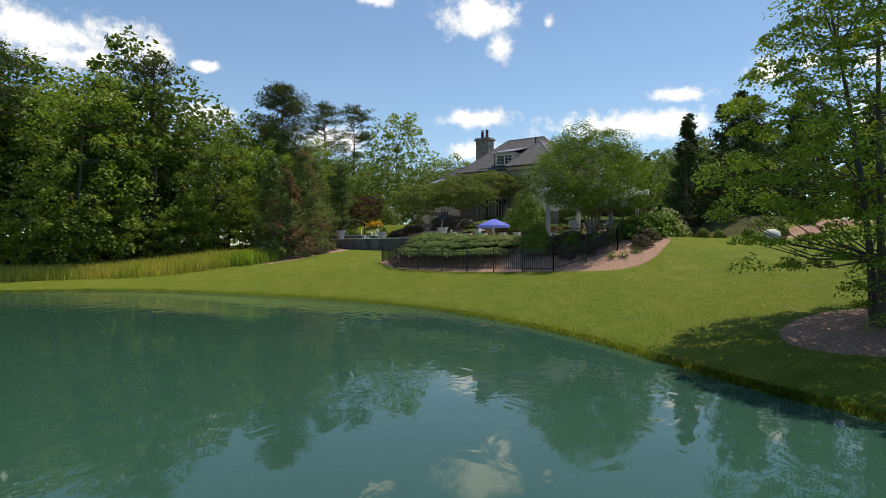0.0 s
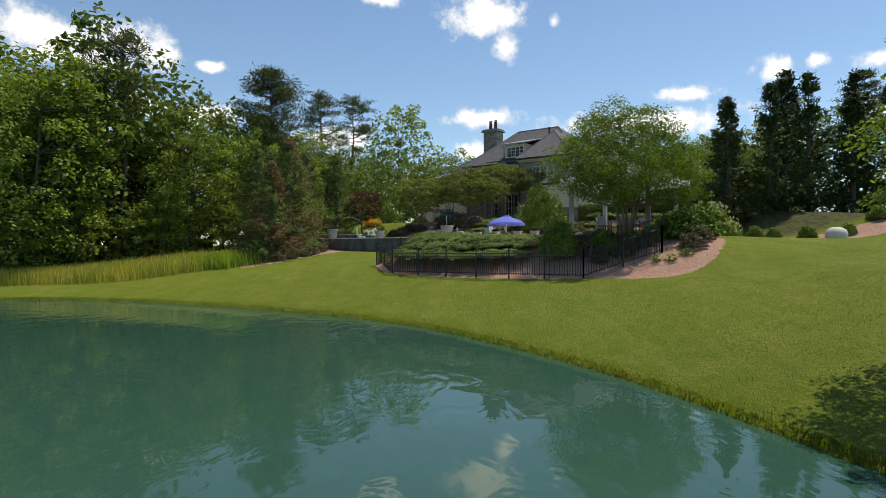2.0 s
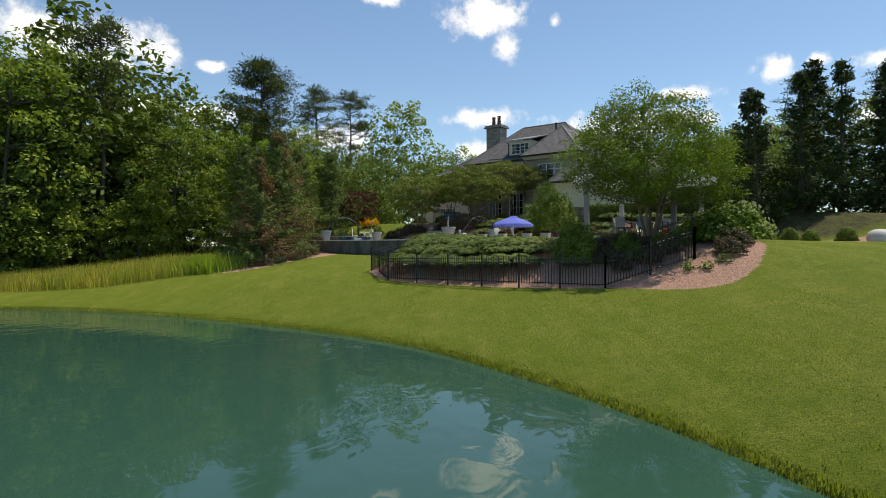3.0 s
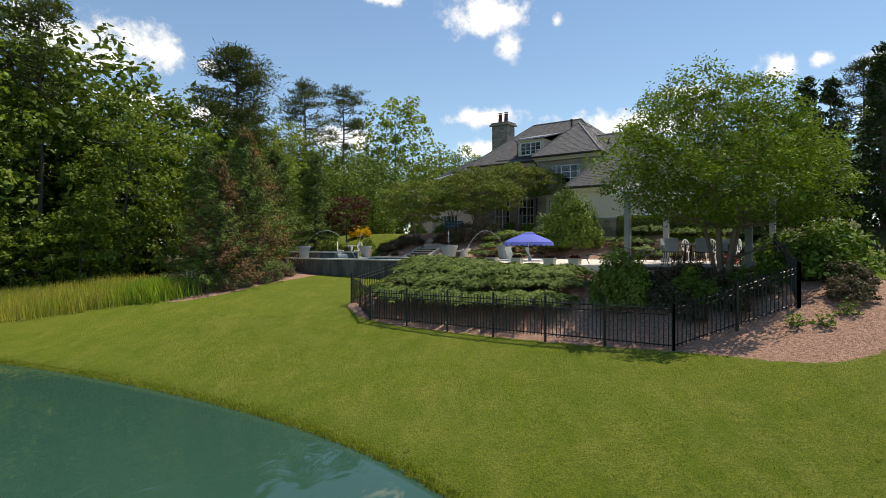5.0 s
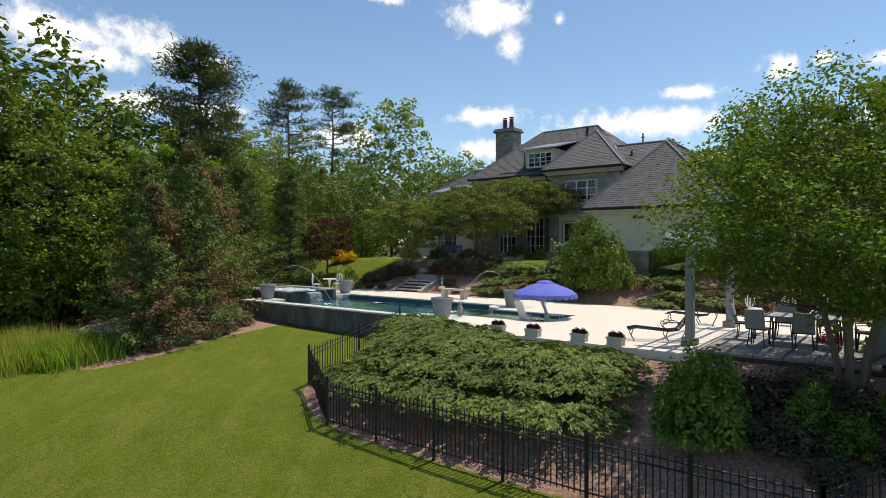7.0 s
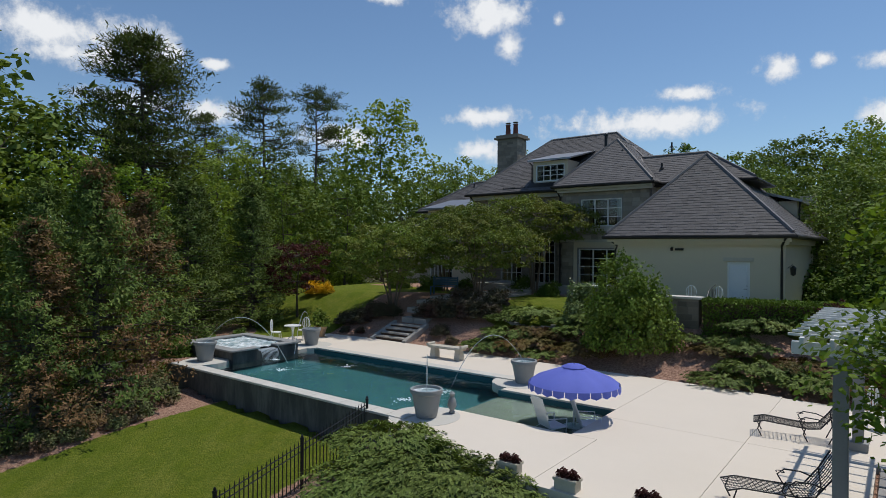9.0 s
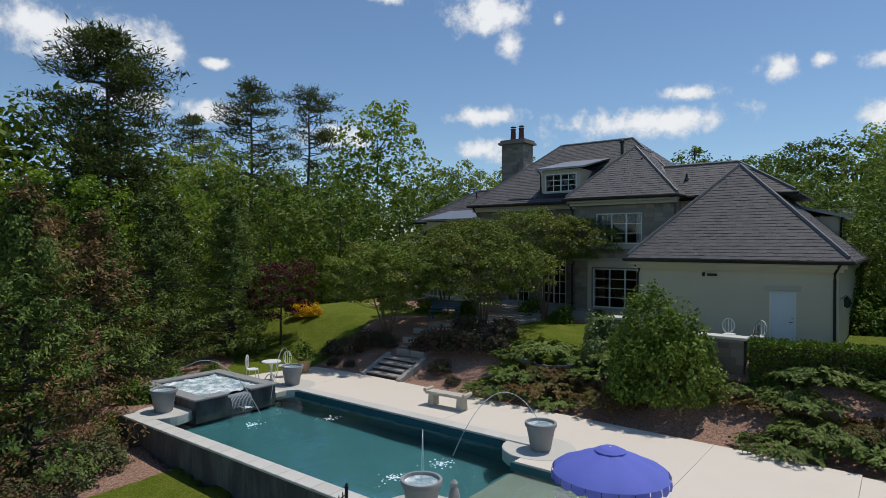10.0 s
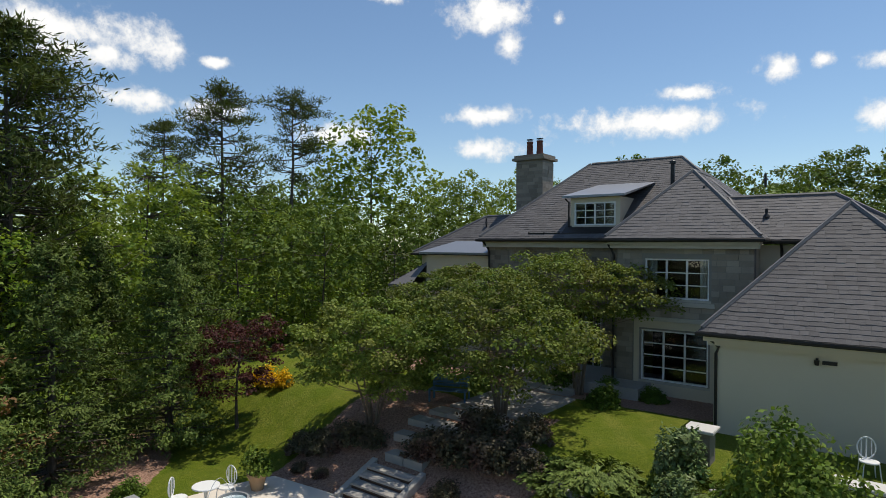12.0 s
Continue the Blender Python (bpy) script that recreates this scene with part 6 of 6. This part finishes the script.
for x, y, s in ((5.6, 58.4, 0.8), (4.6, 61.0, 1.0), (6.2, 60.1, 0.7), (7.6, 59.0, 0.6), (-9.9, 52.9, 0.7), (-10.2, 50.6, 0.8), (-9.9, 48.6, 0.7), (-9.2, 54.6, 0.6),
                (10.4, 31.4, 1.25), (11.1, 32.4, 1.5), (11.7, 33.7, 1.5), (12.0, 35.0, 1.3), (10.8, 34.6, 1.3), (14.6, 36.4, 0.8), (17.6, 55.6, 1.3), (19.2, 55.0, 1.5), (20.8, 54.4, 1.4), (18.6, 57.4, 2.0), (21.0, 57.4, 2.2), (23.6, 56.4, 2.2), (25.5, 54.0, 2.0), (22.5, 53.6, 1.4), (-2.6, 63.6, 0.9), (-0.6, 62.2, 0.9), (1.3, 61.8, 0.8)):
    plant("boxwood_shrub", DARK, x, y, "dark rounded boxwood shrub", "shrub", s, rng.uniform(0, 360), "boxwood shrubs", names=SHRUB)
M_DARKSHRUB = leaf_material("dark_purple_green_leaf", (0.101, 0.098, 0.058), (0.121, 0.069, 0.058), translucent=0.2)
LORO = mound(107, 1.0, 1.0, 3000, M_DARKSHRUB, 0.1, shell=0.4)
# the three 0.8 ones near (6.5, 32) are added, standing in for shade on mulch
for x, y, s in ((-4.7, 57.3, 0.8), (-3.9, 57.0, 0.9), (-3.0, 57.0, 0.9), (-2.3, 56.6, 0.7), (-0.4, 55.4, 1.0), (0.6, 54.8, 1.15), (1.6, 54.2, 1.1), (2.5, 53.6, 0.8), (0.1, 53.6, 0.6), (1.2, 55.8, 1.0), (-4.6, 56.3, 0.35), (-3.8, 55.8, 0.35), (0.6, 52.6, 0.4), (2.6, 54.9, 0.9), (7.4, 30.4, 0.6), (8.2, 30.9, 0.7), (9.9, 29.6, 0.7), (10.6, 30.6, 0.75), (6.4, 30.5, 0.5), (7.6, 31.6, 0.7), (6.2, 31.4, 0.8), (6.3, 32.6, 0.8), (7.2, 32.6, 0.8), (5.6, 33.4, 0.6)):
    plant("loropetalum_shrub", LORO, x, y, "dark purple-green shrub on a mulched bank", "shrub", s, rng.uniform(0, 360), "dark bank shrubs", names=SHRUB)
YEW = mound(113, 0.9, 1.25, 2400, M_HEDGE, 0.1, shell=0.3)
for x, y, s in ((7.0, 31.0, 0.65), (8.1, 31.2, 0.7), (8.9, 31.4, 0.7), (9.5, 32.0, 0.7), (6.5, 31.6, 0.65)):
    plant("yew_shrub", YEW, x, y, "dark dense yew shrub in the shade of the spreading tree", "shrub", s, rng.uniform(0, 360), "yew shrubs", names=SHRUB)
SPRIG = mound(114, 0.3, 0.4, 160, M_SHRUB, 0.08, shell=0.2)
for x, y in ((8.7, 28.7), (9.4, 28.9), (8.2, 29.0)):
    plant("young_shrub", SPRIG, x, y, "small sparse young shrub on the mulch", "shrub", 1.0, 50 * x, "young shrubs", names=SHRUB)
NANDINA = mound(108, 0.85, 0.95, 2600, leaf_material("nandina_leaf", (0.16, 0.19, 0.08), (0.17, 0.10, 0.07), translucent=0.15), 0.09, shell=0.3)
for x, y, s in ((-11.2, 44.6, 0.9), (-10.3, 45.0, 0.85), (-9.3, 45.6, 0.9), (-9.0, 46.6, 0.95), (-9.6, 47.6, 0.9), (-11.9, 43.4, 0.7), (-12.6, 43.2, 0.6), (-10.9, 43.6, 0.7), (-10.2, 44.2, 0.65), (-9.4, 44.9, 0.55)):
    plant("nandina_shrub", NANDINA, x, y, "loose shrub with pale and reddish leaves at the cedars' feet", "shrub", s, rng.uniform(0, 360), "nandina shrubs", names=SHRUB)
LAUREL = mound(109, 0.8, 1.7, 2600, leaf_material("laurel_leaf", (0.19, 0.24, 0.10), (0.10, 0.17, 0.05), translucent=0.12, rough=0.35), 0.13, shell=0.3, width=0.5)
plant("cherry_laurel", LAUREL, 6.0, 52.3, "upright laurel with large pale glossy leaves beside the pier", "shrub", names=SHRUB)
plant("cherry_laurel", LAUREL, 5.6, 51.3, "upright laurel with large pale glossy leaves beside the pier", "shrub", 0.75, 70, names=SHRUB)
FLOWER = mound(104, 1.2, 1.5, 5000, M_SHRUB, 0.12, shell=0.4)
oak = plant("hydrangea_bush", FLOWER, 13.0, 35.2, "rounded shrub dotted with white flower spikes", "shrub", 1.2, 0, names=SHRUB)
for x, y, s in ((16.0, 36.6, 0.45), (17.2, 37.0, 0.4), (19.2, 37.4, 0.5), (21.2, 37.2, 0.45), (23.5, 38.2, 0.55), (15.0, 37.6, 0.4)):
    plant("border_shrub", FLOWER, x, y, "low green shrub in the mulch border", "shrub", s, rng.uniform(0, 360), "border shrubs", names=SHRUB)
rs = np.random.default_rng(9)
d = rs.normal(size=(110, 3))
d[:, 2] = np.abs(d[:, 2]) + 0.1
d /= np.linalg.norm(d, axis=1)[:, None]
spikes = leaves((d * np.array([1.2, 1.2, 1.5])).repeat(5, 0) + rs.normal(size=(550, 3)) * 0.035, 0.11, 0.06, rs, outward=np.array([[0, 0, 1.5]]))
ob = new("blossom", quads_mesh("blossom", spikes, M_WHITEFL))
tagged(ob, kind="stuff")
ob.parent = oak
YEL = mound(105, 0.75, 0.9, 1800, M_YELLOW, 0.11, shell=0.4)
plant("forsythia_bush", YEL, -7.4, 62.0, "yellow flowering shrub under the plum tree", "shrub", names=SHRUB)
plant("forsythia_bush", YEL, -6.6, 61.6, "yellow flowering shrub under the plum tree", "shrub", 0.8, 60, names=SHRUB)
REDB = mound(106, 0.6, 0.8, 1500, M_REDFL, 0.09)
plant("azalea_bush", REDB, 11.2, 35.8, "red flowering shrub in the border", "shrub", 0.9, names=SHRUB)
plant("azalea_bush", REDB, 10.2, 36.6, "red flowering shrub in the border", "shrub", 0.7, 30, names=SHRUB)

# junipers on both banks
JUNIPER = [spreading(110 + k, 1.15, 0.42, 6500, M_JUNIPER, 0.125) for k in range(3)]
for i in range(6):
    for j in range(3):
        a, b = -24.0 + 1.12 * i + 0.5 * (j % 2) + rng.uniform(-0.2, 0.2), 28.5 + 0.92 * j + rng.uniform(-0.15, 0.15)
        if j == 2 and i > 5:
            continue
        p = at(a, b)
        plant("juniper_shrub", JUNIPER[(i + j) % 3], p.x, p.y, "low spreading green juniper on the mulched bank", "shrub", rng.uniform(0.85, 1.05), rng.uniform(0, 360), "junipers on the front bank", names=SHRUB)
for a, b in ((-23.4, 31.0), (-22.2, 30.9)):
    p = at(a, b)
    plant("juniper_shrub", JUNIPER[1], p.x, p.y, "low spreading green juniper on the mulched bank", "shrub", 0.92, 40 * a, "junipers on the front bank", names=SHRUB)
p = at(-24.7, 31.5)
plant("juniper_shrub", JUNIPER[0], p.x, p.y, "low spreading green juniper on the mulched bank", "shrub", 0.9, 12, "junipers on the front bank", names=SHRUB)
DRY = [spreading(120 + k, 1.1, 0.36, 2700, M_JUNIPER_DRY if k else M_JUNIPER, 0.17) for k in range(2)]
for i in range(15):
    for j in range(3):
        a, b = -29.3 + 1.2 * i + rng.uniform(-0.6, 0.6), 42.35 + 1.1 * j + rng.uniform(-0.5, 0.5)
        if a > -13 or rng.random() < 0.12:
            continue
        p = at(a, b)
        if (p.x - 7.0) ** 2 + (p.y - 48.9) ** 2 < 1.8:
            continue
        plant("juniper_shrub", DRY[0 if (j == 2 or rng.random() < 0.6) else 1], p.x, p.y, "straggly low juniper with dry brown sprays", "shrub", rng.uniform(0.55, 1.05), rng.uniform(0, 360), "junipers on the upper bank", names=SHRUB)

# clipped hedge
hedge = new("hedge")
hedge.matrix_basis = pose(*at(-21.75, 44.75, 0.3), 0, 0, TURN_G + 12)
tagged(hedge, "clipped green boxwood hedge below the house", "hedge")
rs = np.random.default_rng(31)
n = 26000
face = rs.integers(0, 3, n)
c = np.stack([rs.uniform(0.0, 8.5, n), rs.uniform(-0.45, 0.45, n), rs.uniform(3.9, 5.15, n)], 1)
c[face == 0, 2] = 5.15 + rs.normal(size=(face == 0).sum()) * 0.04
c[face == 1, 1] = -0.45 + rs.normal(size=(face == 1).sum()) * 0.05
c[face == 2, 1] = 0.45 + rs.normal(size=(face == 2).sum()) * 0.05
ob = new("foliage", quads_mesh("foliage", leaves(c, 0.085, 0.055, rs), M_HEDGE))
ob.parent = hedge
# solid dark brown box filling the hedge behind its leaves
part("core", Geo().box(0.05, 8.45, -0.36, 0.36, 3.6, 5.05), M_SOIL_SHADE, hedge)

# flower boxes along the deck's front edge, terracotta pot
BOXPLANT = mound(130, 0.14, 0.17, 150, M_PURPLE, 0.07, shell=0.2)
for a, b, r in ((-21.8, 31.68, 4), (-20.6, 31.62, 0), (-19.2, 31.6, 0), (-18.2, 31.6, -5)):
    t = thing("flower_box", at(a, b, DECK), "pale stone flower box with small dark plants on the deck edge", "planter", "flower boxes on the deck edge", TURN_G + r)
    part("box", Geo().box(-0.2, 0.2, -0.12, 0.12, 0, 0.2).box(-0.22, 0.22, -0.14, 0.14, 0.16, 0.22), M_STONEFURN, t, bevel=0.008)
    part("soil", Geo().box(-0.17, 0.17, -0.09, 0.09, 0.221, 0.228), M_SOIL_SHADE, t)
    for x in (-0.09, 0.09):
        ob = piece("plant", BOXPLANT[1], t, pose(x, 0, 0.22))
tp = thing("potted_shrub", at(-37.45, 40.55, DECK), "terracotta pot with a leafy green shrub", "potted plant")
part("pot", Geo().lathe([(0.18, 0), (0.22, 0.2), (0.28, 0.42), (0.31, 0.43), (0.31, 0.5), (0.27, 0.5), (0.26, 0.44)], 24), M_TERRACOTTA, tp, smooth=True)
part("soil", Geo().lathe([(0.262, 0.455), (0.01, 0.46)], 16), M_SOIL_SHADE, tp)
POTPLANT = mound(131, 0.55, 1.0, 900, M_SHRUB, 0.12, shell=0.2)
piece("plant", POTPLANT[1], tp, pose(0, 0, 0.5))

# concrete slab with a pipe between the cedars and the reeds
pad = thing("utility_slab", (-14.6, 46.9, ground_at(-14.6, 46.9)), "low pale concrete slab with two short white pipes", "slab", turn=-8)
part("slab", Geo().box(-1.0, 1.0, -0.5, 0.5, -0.3, 0.16), M_STONEFURN, pad, bevel=0.015)
for x in (0.45, 0.75):
    part("pipe", Geo().lathe([(0.045, 0.161), (0.045, 0.5), (0.06, 0.5), (0.06, 0.56), (0.02, 0.58)], 12, (x, -0.2, 0)), M_WHITE, pad, "short white capped pipe", smooth=True)

# round white well cover in the far border
cover = thing("well_cover", (20.2, 36.6, ground_at(20.2, 36.6)), "pale artificial boulder cover in the border", "cover")
part("dome", Geo().lathe([(0.5, 0), (0.52, 0.2), (0.45, 0.42), (0.25, 0.55), (0.03, 0.58)], 20), M_COPING, cover, smooth=True)


# ---- meadow, shore grass and lawn tufts ----
def blades(name, x, y, height, width, mat, label, category, seed, lean=0.35, upright=True):
    rs = np.random.default_rng(seed)
    n = len(x)
    z = heights(x, y)
    h = height * rs.uniform(0.5, 1.2, n)
    w = rs.uniform(0, 2 * math.pi, n)
    tip = np.stack([x + np.cos(w) * h * lean * rs.random(n), y + np.sin(w) * h * lean * rs.random(n), z + h], 1)
    base = np.stack([x, y, z - 0.02], 1)
    side = np.stack([-np.sin(w), np.cos(w), np.zeros(n)], 1) * (width * rs.uniform(0.6, 1.3, n))[:, None]
    mid = base * 0.45 + tip * 0.55 + np.array([0, 0, 0.04]) * height
    v = np.stack([base - side * 0.5, base + side * 0.5, mid + side * 0.4, tip], 1).reshape(-1, 3)
    me = quads_mesh(name, v, mat)
    if upright:
        me.shade_smooth()
        me.normals_split_custom_set_from_vertices([(0.0, 0.0, 1.0)] * (4 * n))
    return tagged(new(name, me), label, category, kind="stuff")


rs = np.random.default_rng(77)
MEADOW = spline([(-30.0, 38.6), (-24.0, 39.5), (-18.8, 39.7), (-16.5, 40.6), (-14.2, 41.7), (-12.5, 42.2), (-12.6, 43.6), (-14.5, 45.0), (-18.0, 46.4), (-23.0, 45.6), (-32.0, 43.0)])
x, y = rs.uniform(-34, -11, 85000), rs.uniform(37, 47, 85000)
keep = signed(MEADOW, x, y) > rs.uniform(0, 1.2, 85000)
blades("meadow_grass", x[keep], y[keep], 0.85, 0.032, M_REED, "tall yellow-green meadow grass at the woodland edge", "grass", 1, upright=False)
x, y = rs.normal(-14.0, 0.75, 4000), rs.normal(42.9, 0.45, 4000)
blades("reed_clump", x, y, 0.85, 0.05, M_BRIGHT_LEAF, "bright green clump of reedy leaves", "grass", 2, lean=0.7, upright=False)
k = rs.integers(0, len(SHORE_LINE), 80000)
s = rs.random(80000)[:, None]
P = SHORE_LINE[k] * (1 - s) + np.roll(SHORE_LINE, -1, 0)[k] * s
Q = np.roll(SHORE_LINE, -1, 0)[k] - SHORE_LINE[k]
Q = Q / (np.linalg.norm(Q, axis=1)[:, None] + 1e-9)
side = np.stack([Q[:, 1], -Q[:, 0]], 1)
off = rs.uniform(0.0, 0.3, 80000)
cand = P + side * off[:, None]
other = P - side * off[:, None]
cand = np.where((signed(SHORE_LINE, cand[:, 0], cand[:, 1]) > 0)[:, None], other, cand)
keep = (cand[:, 1] > 4) & (cand[:, 0] > -34)
blades("shore_grass", cand[keep, 0], cand[keep, 1], 0.04, 0.012, M_LAWNBLADE, "longer grass fringe along the water's edge", "grass", 3, lean=0.6)
x, y = rs.uniform(-14, 18, 150000), rs.uniform(9, 38, 150000)
a, b = to_ab(x, y)
keep = (signed(SHORE_LINE, x, y) < -0.4) & ((b < 26.2) | ((a < -26.8) & (b < 32.9) & (x > -10))) & ((x < 12) | (b < 27)) & (np.hypot(x - 9.4, y - 12.4) > 2.1) & (x > -10 - 0.0 * y) & ~((x > 7) & (y > 27))
keep &= rs.random(150000) < np.clip(1.25 - np.abs(x) / 22, 0.2, 1)
blades("lawn_grass", x[keep], y[keep], 0.034, 0.014, M_LAWNBLADE, "short mown lawn grass", "grass", 4, lean=0.8)
